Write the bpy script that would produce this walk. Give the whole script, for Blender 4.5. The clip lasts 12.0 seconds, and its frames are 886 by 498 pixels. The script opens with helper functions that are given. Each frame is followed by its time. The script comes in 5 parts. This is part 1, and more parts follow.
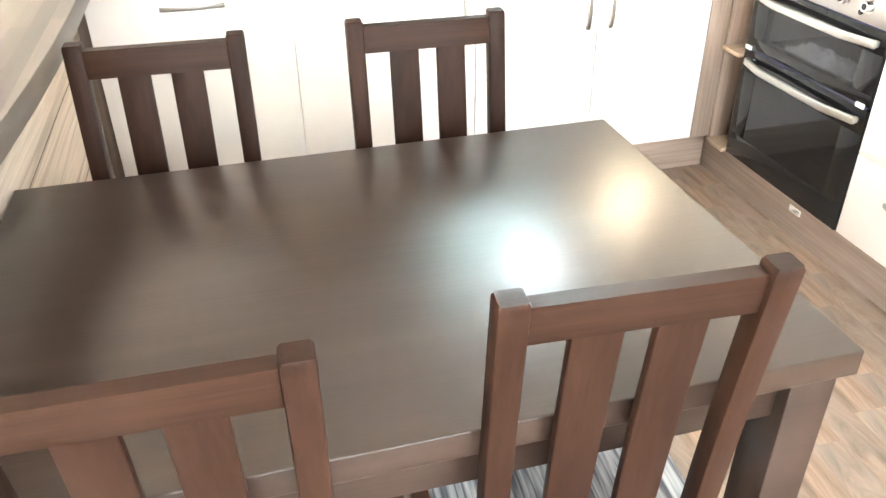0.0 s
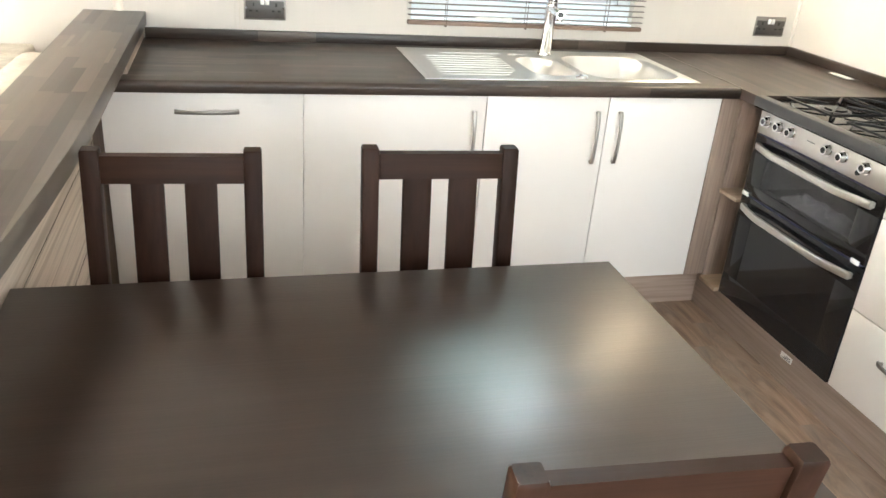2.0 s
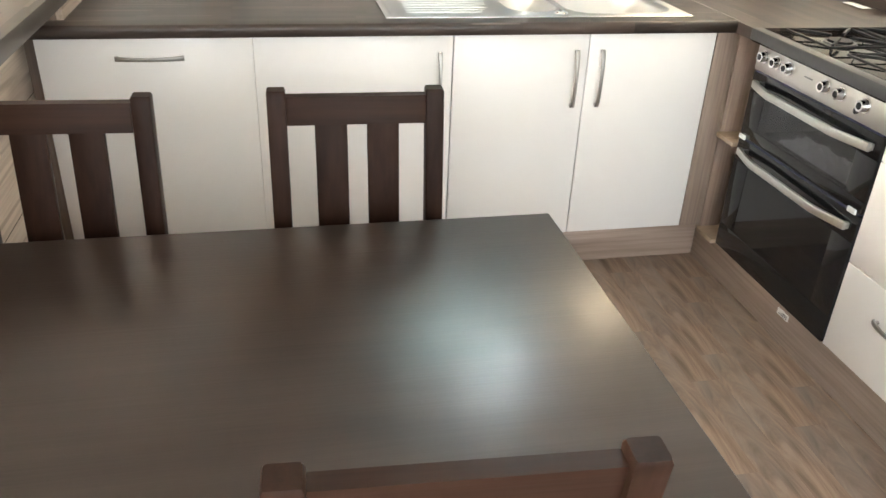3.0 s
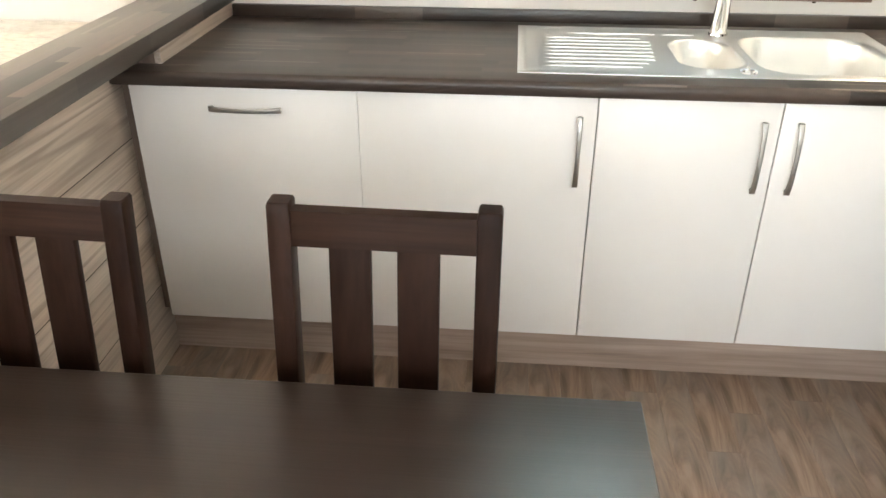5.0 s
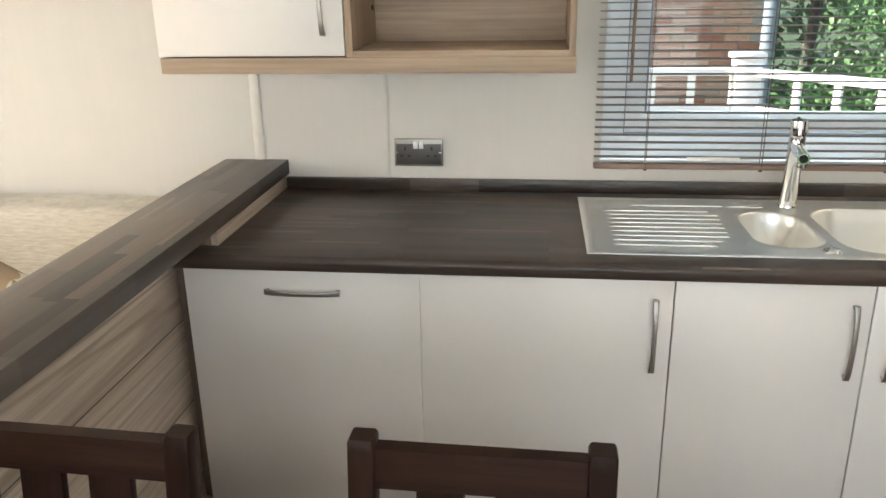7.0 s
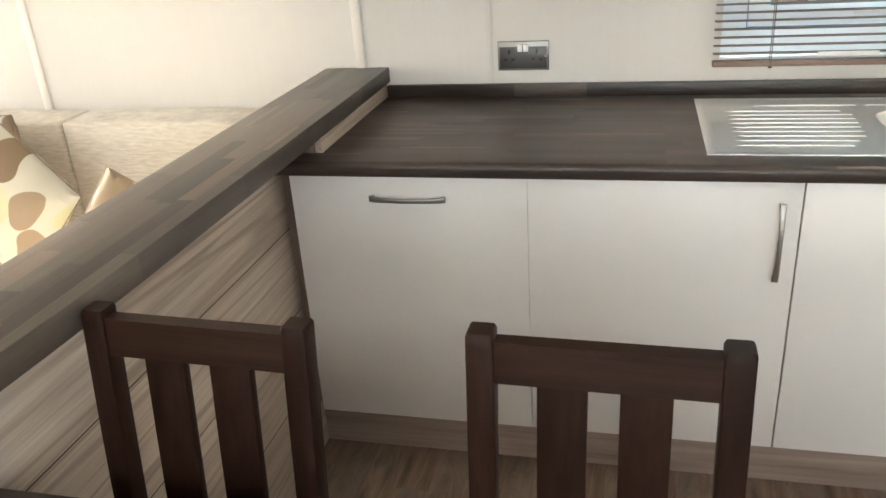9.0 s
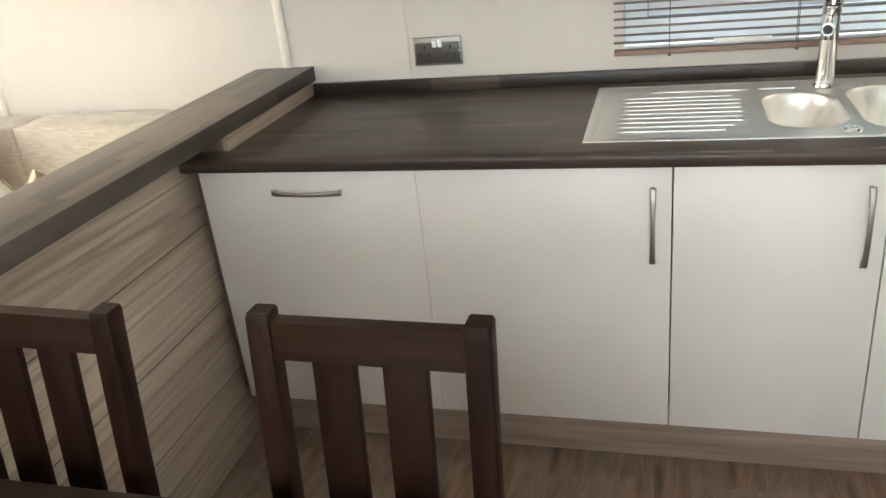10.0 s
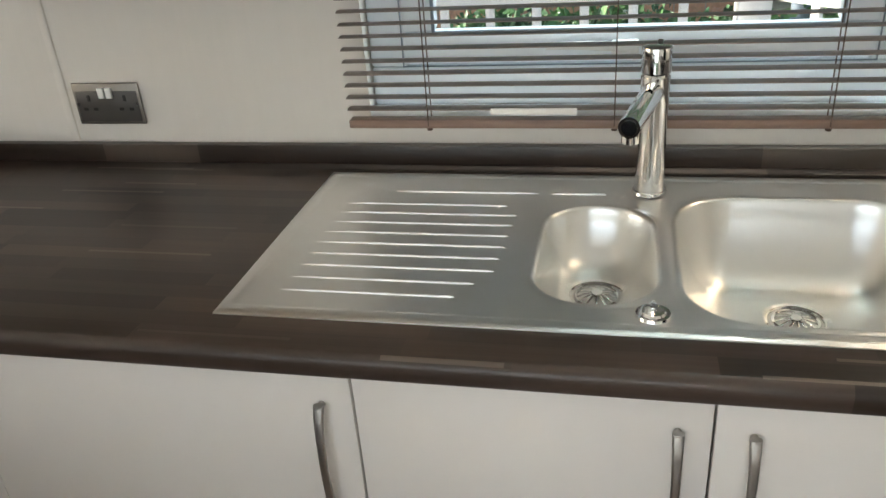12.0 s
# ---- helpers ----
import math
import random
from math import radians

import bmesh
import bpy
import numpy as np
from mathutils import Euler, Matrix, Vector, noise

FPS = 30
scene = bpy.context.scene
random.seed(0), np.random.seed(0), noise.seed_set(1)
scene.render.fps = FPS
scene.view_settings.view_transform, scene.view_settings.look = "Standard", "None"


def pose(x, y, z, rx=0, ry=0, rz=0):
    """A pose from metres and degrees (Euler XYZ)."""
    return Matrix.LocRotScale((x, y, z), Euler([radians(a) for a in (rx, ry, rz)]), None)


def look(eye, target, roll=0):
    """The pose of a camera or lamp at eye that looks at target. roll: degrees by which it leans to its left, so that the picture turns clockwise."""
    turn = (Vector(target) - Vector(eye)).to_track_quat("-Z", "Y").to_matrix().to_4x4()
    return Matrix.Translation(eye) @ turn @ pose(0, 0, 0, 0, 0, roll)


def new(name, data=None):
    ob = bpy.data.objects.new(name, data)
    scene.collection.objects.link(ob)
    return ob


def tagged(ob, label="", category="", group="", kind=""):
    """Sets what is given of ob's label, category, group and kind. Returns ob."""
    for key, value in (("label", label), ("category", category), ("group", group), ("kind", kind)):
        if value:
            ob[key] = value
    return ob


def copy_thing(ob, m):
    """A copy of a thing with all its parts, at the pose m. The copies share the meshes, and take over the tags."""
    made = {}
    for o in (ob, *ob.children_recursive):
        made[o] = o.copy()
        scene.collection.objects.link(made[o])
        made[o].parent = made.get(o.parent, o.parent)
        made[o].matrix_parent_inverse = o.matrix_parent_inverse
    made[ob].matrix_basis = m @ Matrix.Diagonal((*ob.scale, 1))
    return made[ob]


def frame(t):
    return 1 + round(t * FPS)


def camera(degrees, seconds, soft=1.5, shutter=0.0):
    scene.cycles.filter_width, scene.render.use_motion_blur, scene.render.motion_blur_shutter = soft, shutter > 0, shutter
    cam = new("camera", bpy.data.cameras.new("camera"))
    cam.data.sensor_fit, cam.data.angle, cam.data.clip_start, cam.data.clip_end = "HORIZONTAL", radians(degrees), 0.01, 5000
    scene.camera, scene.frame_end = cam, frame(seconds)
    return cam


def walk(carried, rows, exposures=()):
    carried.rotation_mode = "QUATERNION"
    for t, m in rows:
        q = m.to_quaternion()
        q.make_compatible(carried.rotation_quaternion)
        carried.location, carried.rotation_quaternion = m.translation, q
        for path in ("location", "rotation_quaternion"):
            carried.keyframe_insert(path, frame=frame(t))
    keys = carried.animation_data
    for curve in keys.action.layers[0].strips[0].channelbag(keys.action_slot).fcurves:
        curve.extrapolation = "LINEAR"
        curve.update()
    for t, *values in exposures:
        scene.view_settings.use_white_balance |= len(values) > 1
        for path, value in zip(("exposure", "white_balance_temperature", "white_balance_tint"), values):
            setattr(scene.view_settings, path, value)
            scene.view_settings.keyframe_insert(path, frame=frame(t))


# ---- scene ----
cam = camera(58.4, 12.0)
PATH = [
    (0, (0.387, 0.204, 1.434), (0.816, 1.843, 0.371), -0.7),
    (0.5, (0.351, 0.226, 1.448), (0.721, 1.929, 0.467), 0.1),
    (1, (0.303, 0.25, 1.453), (0.555, 2.0, 0.517), 2.4),
    (1.5, (0.338, 0.251, 1.473), (0.731, 1.999, 0.584), 4.5),
    (2, (0.354, 0.258, 1.478), (0.853, 2.003, 0.639), 4.6),
    (2.5, (0.448, 0.272, 1.456), (0.998, 1.973, 0.559), 4.3),
    (2.7, (0.526, 0.29, 1.441), (0.986, 2.006, 0.522), 2.8),
    (4.3, (0.856, 0.657, 1.413), (1.144, 2.293, 0.299), 2.5),
    (4.5, (0.881, 0.702, 1.427), (1.157, 2.344, 0.318), 2.5),
    (5, (0.94, 0.804, 1.451), (0.788, 2.553, 0.493), 0.1),
    (5.5, (0.949, 0.866, 1.476), (0.551, 2.616, 0.595), -3.7),
    (6, (0.896, 0.895, 1.511), (0.657, 2.744, 0.786), -0.6),
    (6.5, (0.862, 0.933, 1.529), (0.716, 2.812, 0.86), -0.9),
    (6.7, (0.849, 0.941, 1.526), (0.673, 2.823, 0.873), -0.8),
    (8.3, (0.798, 0.963, 1.5), (0.428, 2.807, 0.82), -3.4),
    (8.5, (0.81, 0.979, 1.477), (0.408, 2.805, 0.767), -3.6),
    (9, (0.793, 0.975, 1.462), (0.339, 2.742, 0.643), -4.0),
    (9.5, (0.886, 0.973, 1.46), (0.388, 2.722, 0.627), -5.0),
    (10, (1.135, 0.976, 1.459), (0.6, 2.717, 0.632), -6.4),
    (10.5, (1.316, 1.069, 1.456), (0.844, 2.817, 0.606), -5.7),
    (11, (1.389, 1.356, 1.459), (0.934, 3.089, 0.57), -4.8),
    (11.5, (1.437, 1.628, 1.452), (0.992, 3.359, 0.555), -4.8),
    (12, (1.468, 1.918, 1.43), (1.05, 3.651, 0.524), -4.3),
]
walk(cam, [(t, look(eye, target, roll)) for t, eye, target, roll in PATH],
     exposures=[(0.0, 3.47), (1.0, 2.82), (2.0, 2.37), (2.7, 2.27), (4.5, 2.37), (5.5, 2.12), (6.0, 1.82), (6.5, 1.57), (8.5, 1.57), (9.0, 1.8), (10.5, 1.6), (11.5, 1.24), (12.0, 1.18)])

# ---- light ----
SUN_WAY = Vector((1.0, -0.05, -0.37)).normalized()
world = bpy.data.worlds.new("sky_world")
scene.world = world
world.use_nodes = True
wn = world.node_tree.nodes
sky = wn.new("ShaderNodeTexSky")
sky.sky_type = "NISHITA"
sky.sun_disc = False
sky.sun_elevation = math.asin(-SUN_WAY.z)
sky.sun_rotation = math.atan2(-SUN_WAY.x, -SUN_WAY.y)
wn["Background"].inputs["Strength"].default_value = 0.15
world.node_tree.links.new(sky.outputs[0], wn["Background"].inputs["Color"])

sun = new("sun", bpy.data.lights.new("sun", "SUN"))
sun.data.energy, sun.data.angle, sun.data.color = 5.0, radians(0.5), (1.0, 0.93, 0.82)
sun.matrix_world = look((-20, -3, 8), Vector((-20, -3, 8)) + SUN_WAY)


def window_light(name, eye, target, wide, high, power, colour=(1.0, 1.0, 1.0)):
    lamp = new(name, bpy.data.lights.new(name, "AREA"))
    lamp.data.shape, lamp.data.size, lamp.data.size_y = "RECTANGLE", wide, high
    lamp.data.energy, lamp.data.color = power, colour
    lamp.matrix_world = look(eye, target)
    return lamp


window_light("patio_daylight", (0.75, -0.95, 1.3), (0.6, 1.7, 0.85), 3.0, 1.6, 15.5, (0.96, 0.985, 1.0))
window_light("lounge_daylight", (-3.46, 1.4, 1.45), (0.0, 1.4, 1.0), 2.6, 1.1, 5.0, (1.0, 0.985, 0.97))
# Small lamp added high in the window opening for the table's blue highlight.
window_light("kitchen_highlight_lamp", (1.845, 3.302, 2.33), (1.50, 2.0, 1.10), 0.20, 0.18, 24, (0.80, 0.95, 1.0))
window_light("kitchen_daylight", (1.56, 3.300, 1.98), (1.45, 2.0, 1.30), 0.58, 0.42, 4.2, (0.72, 0.98, 0.95))

# ---- materials ----


def material(name, colour, rough=0.5, metal=0.0):
    m = bpy.data.materials.new(name)
    m.use_nodes = True
    b = m.node_tree.nodes["Principled BSDF"]
    b.inputs["Base Color"].default_value = (*colour, 1)
    b.inputs["Roughness"].default_value = rough
    b.inputs["Metallic"].default_value = metal
    return m, m.node_tree.nodes, m.node_tree.links, b


def coords(n, l, scale, which="Object"):
    tc = n.new("ShaderNodeTexCoord")
    mp = n.new("ShaderNodeMapping")
    mp.inputs["Scale"].default_value = scale
    l.new(tc.outputs[which], mp.inputs["Vector"])
    return mp


def noise_tex(n, l, vec, scale, detail=4.0, rough=0.55, distort=0.0):
    t = n.new("ShaderNodeTexNoise")
    t.inputs["Scale"].default_value = scale
    t.inputs["Detail"].default_value = detail
    t.inputs["Roughness"].default_value = rough
    t.inputs["Distortion"].default_value = distort
    l.new(vec.outputs[0], t.inputs["Vector"])
    return t


def ramp(n, l, fac, stops):
    r = n.new("ShaderNodeValToRGB")
    e = r.color_ramp.elements
    while len(e) < len(stops):
        e.new(0.5)
    for k, (p, c) in zip(e, stops):
        k.position, k.color = p, (*c, 1)
    l.new(fac, r.inputs["Fac"])
    return r


def mixed(n, l, a, b, fac, mode="MIX"):
    m = n.new("ShaderNodeMix")
    m.data_type, m.blend_type = "RGBA", mode
    if isinstance(fac, float):
        m.inputs[0].default_value = fac
    else:
        l.new(fac, m.inputs[0])
    for sock, v in ((m.inputs[6], a), (m.inputs[7], b)):
        if isinstance(v, tuple):
            sock.default_value = (*v, 1)
        else:
            l.new(v, sock)
    return m.outputs[2]


def bumped(n, l, b, height, strength, distance=0.001):
    u = n.new("ShaderNodeBump")
    u.inputs["Strength"].default_value = strength
    u.inputs["Distance"].default_value = distance
    l.new(height, u.inputs["Height"])
    l.new(u.outputs[0], b.inputs["Normal"])


def spread(n, l, b, fac, lo, hi):
    r = n.new("ShaderNodeMapRange")
    r.inputs["To Min"].default_value, r.inputs["To Max"].default_value = lo, hi
    l.new(fac, r.inputs["Value"])
    l.new(r.outputs[0], b.inputs["Roughness"])


def along(axis, long, cross):
    return tuple(long if i == "xyz".index(axis) else cross for i in range(3))


def wood(name, dark, mid, light, axis, rough=(0.35, 0.5), grain=60.0, vary=0.0, streak=0.5, bump=0.25, figure=(0.9, 9.0, 0.6), patch=None, veins=None):
    """Wood with grain along an axis: broad figure, fine fibre and pores."""
    m, n, l, b = material(name, mid)
    broad = noise_tex(n, l, coords(n, l, along(axis, figure[0], figure[1])), 1.0, 5.0, 0.6, figure[2])
    fine = noise_tex(n, l, coords(n, l, along(axis, 2.5, grain * 1.6)), 1.0, 3.0, 0.6)
    base = ramp(n, l, broad.outputs["Fac"], [(0.30, dark), (0.50, mid), (0.70, light)])
    pores = ramp(n, l, fine.outputs["Fac"], [(0.35, (0.62, 0.6, 0.58)), (0.6, (1.05, 1.05, 1.05))])
    col = mixed(n, l, base.outputs[0], pores.outputs[0], streak, "MULTIPLY")
    if veins:
        line = noise_tex(n, l, coords(n, l, along(axis, 0.42, 9.0)), 1.0, 2.0, 0.5, 0.25)
        vm = ramp(n, l, line.outputs["Fac"], [(0.475, (0, 0, 0)), (0.492, (0.55, 0.55, 0.55)), (0.508, (0.55, 0.55, 0.55)), (0.530, (0, 0, 0))])
        col = mixed(n, l, col, veins, vm.outputs[0])
    if patch:
        spot = noise_tex(n, l, coords(n, l, along(axis, 2.2, 6.0)), 1.0, 3.0, 0.6)
        pm = ramp(n, l, spot.outputs["Fac"], [(0.42, (0, 0, 0)), (0.62, (1, 1, 1))])
        col = mixed(n, l, col, mixed(n, l, col, patch, 0.55), pm.outputs[0])
    if vary:
        info = n.new("ShaderNodeObjectInfo")
        tone = ramp(n, l, info.outputs["Random"], [(0.0, (1 - vary, 1 - vary, 1 - vary)), (0.6, (1.0, 0.98, 0.96)), (1.0, (1 + vary, 1 + vary, 1 + vary))])
        col = mixed(n, l, col, tone.outputs[0], 1.0, "MULTIPLY")
    l.new(col, b.inputs["Base Color"])
    spread(n, l, b, broad.outputs["Fac"], *rough)
    bumped(n, l, b, fine.outputs["Fac"], bump)
    return m


def dulled(m, level):
    m.node_tree.nodes["Principled BSDF"].inputs["Specular IOR Level"].default_value = level
    return m


def staves(name, axis, tones, fleck_tone, lath=(0.21, 0.0058, 0.965)):
    """Block-board laminate: printed staves of different tones with fine pale laths, along x or y."""
    m, n, l, b = material(name, tones[0])
    tc = n.new("ShaderNodeTexCoord")
    mp = n.new("ShaderNodeMapping")
    if axis == "y":
        mp.inputs["Rotation"].default_value = (0, 0, radians(90))
    l.new(tc.outputs["Object"], mp.inputs["Vector"])

    def blocks(width, height, shift):
        br = n.new("ShaderNodeTexBrick")
        br.offset, br.offset_frequency = shift, 2
        br.squash, br.squash_frequency = 0.7, 3
        for k, v in (("Scale", 1.0), ("Brick Width", width), ("Row Height", height), ("Mortar Size", 0.0), ("Bias", 0.0)):
            br.inputs[k].default_value = v
        br.inputs["Color1"].default_value, br.inputs["Color2"].default_value = (0, 0, 0, 1), (1, 1, 1, 1)
        l.new(mp.outputs[0], br.inputs["Vector"])
        return br.outputs["Color"]

    base = ramp(n, l, blocks(0.36, 0.034, 0.37), [(k / (len(tones) - 1), c) for k, c in enumerate(tones)])
    fibre = noise_tex(n, l, coords(n, l, along(axis, 3.0, 110.0)), 1.0, 4.0, 0.6)
    fb = ramp(n, l, fibre.outputs["Fac"], [(0.3, (0.6, 0.58, 0.56)), (0.65, (1.25, 1.22, 1.2))])
    col = mixed(n, l, base.outputs[0], fb.outputs[0], 0.45, "MULTIPLY")
    cloud = noise_tex(n, l, coords(n, l, along(axis, 1.6, 7.0)), 1.0, 3.0, 0.6)
    cl = ramp(n, l, cloud.outputs["Fac"], [(0.3, (0.8, 0.79, 0.78)), (0.7, (1.18, 1.18, 1.18))])
    col = mixed(n, l, col, cl.outputs[0], 0.7, "MULTIPLY")
    fk = ramp(n, l, blocks(lath[0], lath[1], 0.61), [(lath[2], (0, 0, 0)), (lath[2] + 0.01, (0.7, 0.7, 0.7))])
    col = mixed(n, l, col, fleck_tone, fk.outputs[0])
    l.new(col, b.inputs["Base Color"])
    spread(n, l, b, fibre.outputs["Fac"], 0.285, 0.38)
    bumped(n, l, b, fibre.outputs["Fac"], 0.12)
    return m


def plain(name, colour, rough, metal=0.0, mottling=0.06, scale=14.0, bump=0.05, stretch=(1, 1, 1)):
    """A painted, moulded or metal surface with slight mottling."""
    m, n, l, b = material(name, colour, rough, metal)
    t = noise_tex(n, l, coords(n, l, stretch), scale, 6.0, 0.65)
    lo, hi = tuple(c * (1 - mottling) for c in colour), tuple(min(1.0, c * (1 + mottling)) for c in colour)
    r = ramp(n, l, t.outputs["Fac"], [(0.3, lo), (0.7, hi)])
    l.new(r.outputs[0], b.inputs["Base Color"])
    spread(n, l, b, t.outputs["Fac"], max(0.02, rough * 0.85), min(1.0, rough * 1.15))
    if bump:
        bumped(n, l, b, t.outputs["Fac"], bump)
    return m


def glass_material(name, colour=(1, 1, 1), rough=0.0):
    m, n, l, b = material(name, colour, rough)
    b.inputs["Transmission Weight"].default_value = 1.0
    b.inputs["IOR"].default_value = 1.45
    return m


def fabric(name, colour, streak):
    m, n, l, b = material(name, colour, 0.9)
    rows = noise_tex(n, l, coords(n, l, (20.0, 20.0, 150.0)), 1.0, 4.0, 0.65)
    weave = noise_tex(n, l, coords(n, l, (1, 1, 1)), 420.0, 2.0)
    r = ramp(n, l, rows.outputs["Fac"], [(0.3, streak), (0.55, colour), (0.75, tuple(min(1, c * 1.15) for c in colour))])
    l.new(r.outputs[0], b.inputs["Base Color"])
    b.inputs["Sheen Weight"].default_value = 0.25
    bumped(n, l, b, weave.outputs["Fac"], 0.4, 0.002)
    return m


def pillow_fabric(name):
    """Cream cotton with large round brown and purple leaves."""
    m, n, l, b = material(name, (0.7, 0.66, 0.55), 0.85)
    v = n.new("ShaderNodeTexVoronoi")
    v.inputs["Scale"].default_value = 10.0
    v.inputs["Randomness"].default_value = 0.8
    warp = noise_tex(n, l, coords(n, l, (1, 1, 1)), 5.0, 1.0)
    mp = coords(n, l, (1.0, 0.35, 0.8))
    vec = mixed(n, l, mp.outputs[0], warp.outputs["Color"], 0.12)
    l.new(vec, v.inputs["Vector"])
    spot = ramp(n, l, v.outputs["Distance"], [(0.46, (1, 1, 1)), (0.48, (0, 0, 0))])
    pick = n.new("ShaderNodeSeparateColor")
    l.new(v.outputs["Color"], pick.inputs[0])
    tint = ramp(n, l, pick.outputs[0], [(0.0, (0.20, 0.14, 0.085)), (0.38, (0.13, 0.055, 0.12)), (0.52, (0.28, 0.21, 0.14)), (0.86, (0.50, 0.48, 0.30))])
    tint.color_ramp.interpolation = "CONSTANT"
    col = mixed(n, l, (0.50, 0.48, 0.40), tint.outputs[0], spot.outputs[0])
    l.new(col, b.inputs["Base Color"])
    weave = noise_tex(n, l, coords(n, l, (1, 1, 1)), 500.0, 2.0)
    bumped(n, l, b, weave.outputs["Fac"], 0.3, 0.002)
    return m


def brushed(name, colour, rough, stretch):
    """Brushed steel: fine lines in the gloss."""
    m, n, l, b = material(name, colour, rough, 1.0)
    t = noise_tex(n, l, coords(n, l, stretch), 1.0, 3.0, 0.6)
    spread(n, l, b, t.outputs["Fac"], rough * 0.8, rough * 1.25)
    b.inputs["Anisotropic"].default_value = 0.3
    return m


def seat_stripe(name):
    m, n, l, b = material(name, (0.4, 0.39, 0.37), 0.9)
    t = noise_tex(n, l, coords(n, l, (130.0, 5.0, 1.0)), 1.0, 2.0, 0.6)
    r = ramp(n, l, t.outputs["Fac"], [(0.38, (0.12, 0.12, 0.13)), (0.52, (0.4, 0.4, 0.39)), (0.66, (0.62, 0.61, 0.58))])
    l.new(r.outputs[0], b.inputs["Base Color"])
    bumped(n, l, b, t.outputs["Fac"], 0.4, 0.002)
    return m


def brick_material(name):
    m, n, l, b = material(name, (0.4, 0.17, 0.1), 0.85)
    info = n.new("ShaderNodeObjectInfo")
    tone = ramp(n, l, info.outputs["Random"], [(0.0, (0.34, 0.14, 0.09)), (0.35, (0.56, 0.28, 0.18)), (0.7, (0.62, 0.39, 0.28)), (1.0, (0.50, 0.36, 0.27))])
    t = noise_tex(n, l, coords(n, l, (1, 1, 1)), 40.0, 6.0)
    r = ramp(n, l, t.outputs["Fac"], [(0.3, (0.7, 0.7, 0.7)), (0.7, (1.2, 1.2, 1.2))])
    l.new(mixed(n, l, tone.outputs[0], r.outputs[0], 0.8, "MULTIPLY"), b.inputs["Base Color"])
    bumped(n, l, b, t.outputs["Fac"], 0.5, 0.004)
    return m


def leaf_material(name, dark, light):
    m, n, l, b = material(name, dark, 0.45)
    g = n.new("ShaderNodeNewGeometry")
    r = ramp(n, l, g.outputs["Random Per Island"], [(0.0, dark), (1.0, light)])
    l.new(r.outputs[0], b.inputs["Base Color"])
    b.inputs["Transmission Weight"].default_value = 0.0
    b.inputs["Subsurface Weight"].default_value = 0.0
    return m


STAVE_TONES = ((0.020, 0.0135, 0.0105), (0.040, 0.0275, 0.0215), (0.052, 0.037, 0.030), (0.080, 0.054, 0.041))
M_WORKTOP_X = staves("dark_stave_laminate_x", "x", STAVE_TONES, (0.17, 0.135, 0.11))
M_WORKTOP_Y = staves("dark_stave_laminate_y", "y", STAVE_TONES, (0.17, 0.135, 0.11))
M_UPSTAND = staves("dark_upstand_laminate", "x", ((0.024, 0.0165, 0.013), (0.030, 0.021, 0.0165), (0.036, 0.0255, 0.020)), (0.09, 0.07, 0.056))
M_BAR = staves("bar_stave_laminate", "y", ((0.036, 0.028, 0.023), (0.075, 0.060, 0.050), (0.098, 0.079, 0.065), (0.16, 0.122, 0.093)), (0.23, 0.18, 0.135), (0.26, 0.011, 0.97))
M_DOOR = plain("ivory_door_foil", (0.81, 0.767, 0.727), 0.34, 0.0, 0.012, 3.0, 0.012)
M_DOOR_EDGE = plain("door_edge_tape", (0.62, 0.57, 0.50), 0.45)
M_CARCASS = plain("carcass_board", (0.55, 0.5, 0.44), 0.6)
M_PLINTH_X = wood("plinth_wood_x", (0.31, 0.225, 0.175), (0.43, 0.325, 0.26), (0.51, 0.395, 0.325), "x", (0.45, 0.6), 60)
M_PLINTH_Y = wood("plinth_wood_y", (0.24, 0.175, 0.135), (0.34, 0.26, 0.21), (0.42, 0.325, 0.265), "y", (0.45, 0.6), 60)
M_FILLER = wood("filler_wood_z", (0.15, 0.105, 0.08), (0.24, 0.175, 0.135), (0.32, 0.24, 0.19), "z", (0.45, 0.6), 60)
M_PANEL = wood("pale_driftwood_panel", (0.43, 0.34, 0.27), (0.60, 0.495, 0.41), (0.69, 0.585, 0.495), "y", (0.45, 0.6), 60, 0.0, 0.6, 0.25, (0.45, 13.0, 0.25), None, (0.27, 0.20, 0.15))
M_SHELF = wood("pale_oak_cabinet_x", (0.27, 0.19, 0.13), (0.38, 0.275, 0.19), (0.45, 0.335, 0.24), "x", (0.45, 0.6), 60)
M_SHELF_Z = wood("pale_oak_cabinet_z", (0.27, 0.19, 0.13), (0.38, 0.275, 0.19), (0.45, 0.335, 0.24), "z", (0.45, 0.6), 60)
M_TABLE = wood("dark_wenge_table", (0.022, 0.0125, 0.009), (0.031, 0.0185, 0.0135), (0.041, 0.0265, 0.0205), "x", (0.285, 0.335), 150, 0.0, 0.3, 0.2)
M_CHAIR = wood("brown_stained_chair", (0.0155, 0.0070, 0.0045), (0.0252, 0.0115, 0.0074), (0.036, 0.0173, 0.0112), "z", (0.33, 0.46), 70, 0.08, 0.5)
M_CHAIR_X = wood("brown_stained_rail", (0.0155, 0.0070, 0.0045), (0.0252, 0.0115, 0.0074), (0.036, 0.0173, 0.0112), "x", (0.33, 0.46), 70, 0.08, 0.5)
dulled(M_CHAIR, 0.09), dulled(M_CHAIR_X, 0.09), dulled(M_TABLE, 0.46)
M_FLOOR = wood("brown_oak_vinyl", (0.088, 0.054, 0.036), (0.290, 0.196, 0.138), (0.46, 0.343, 0.263), "y", (0.30, 0.44), 28, 0.13, 0.5, 0.15, (1.9, 11.0, 1.7), (0.30, 0.262, 0.228))
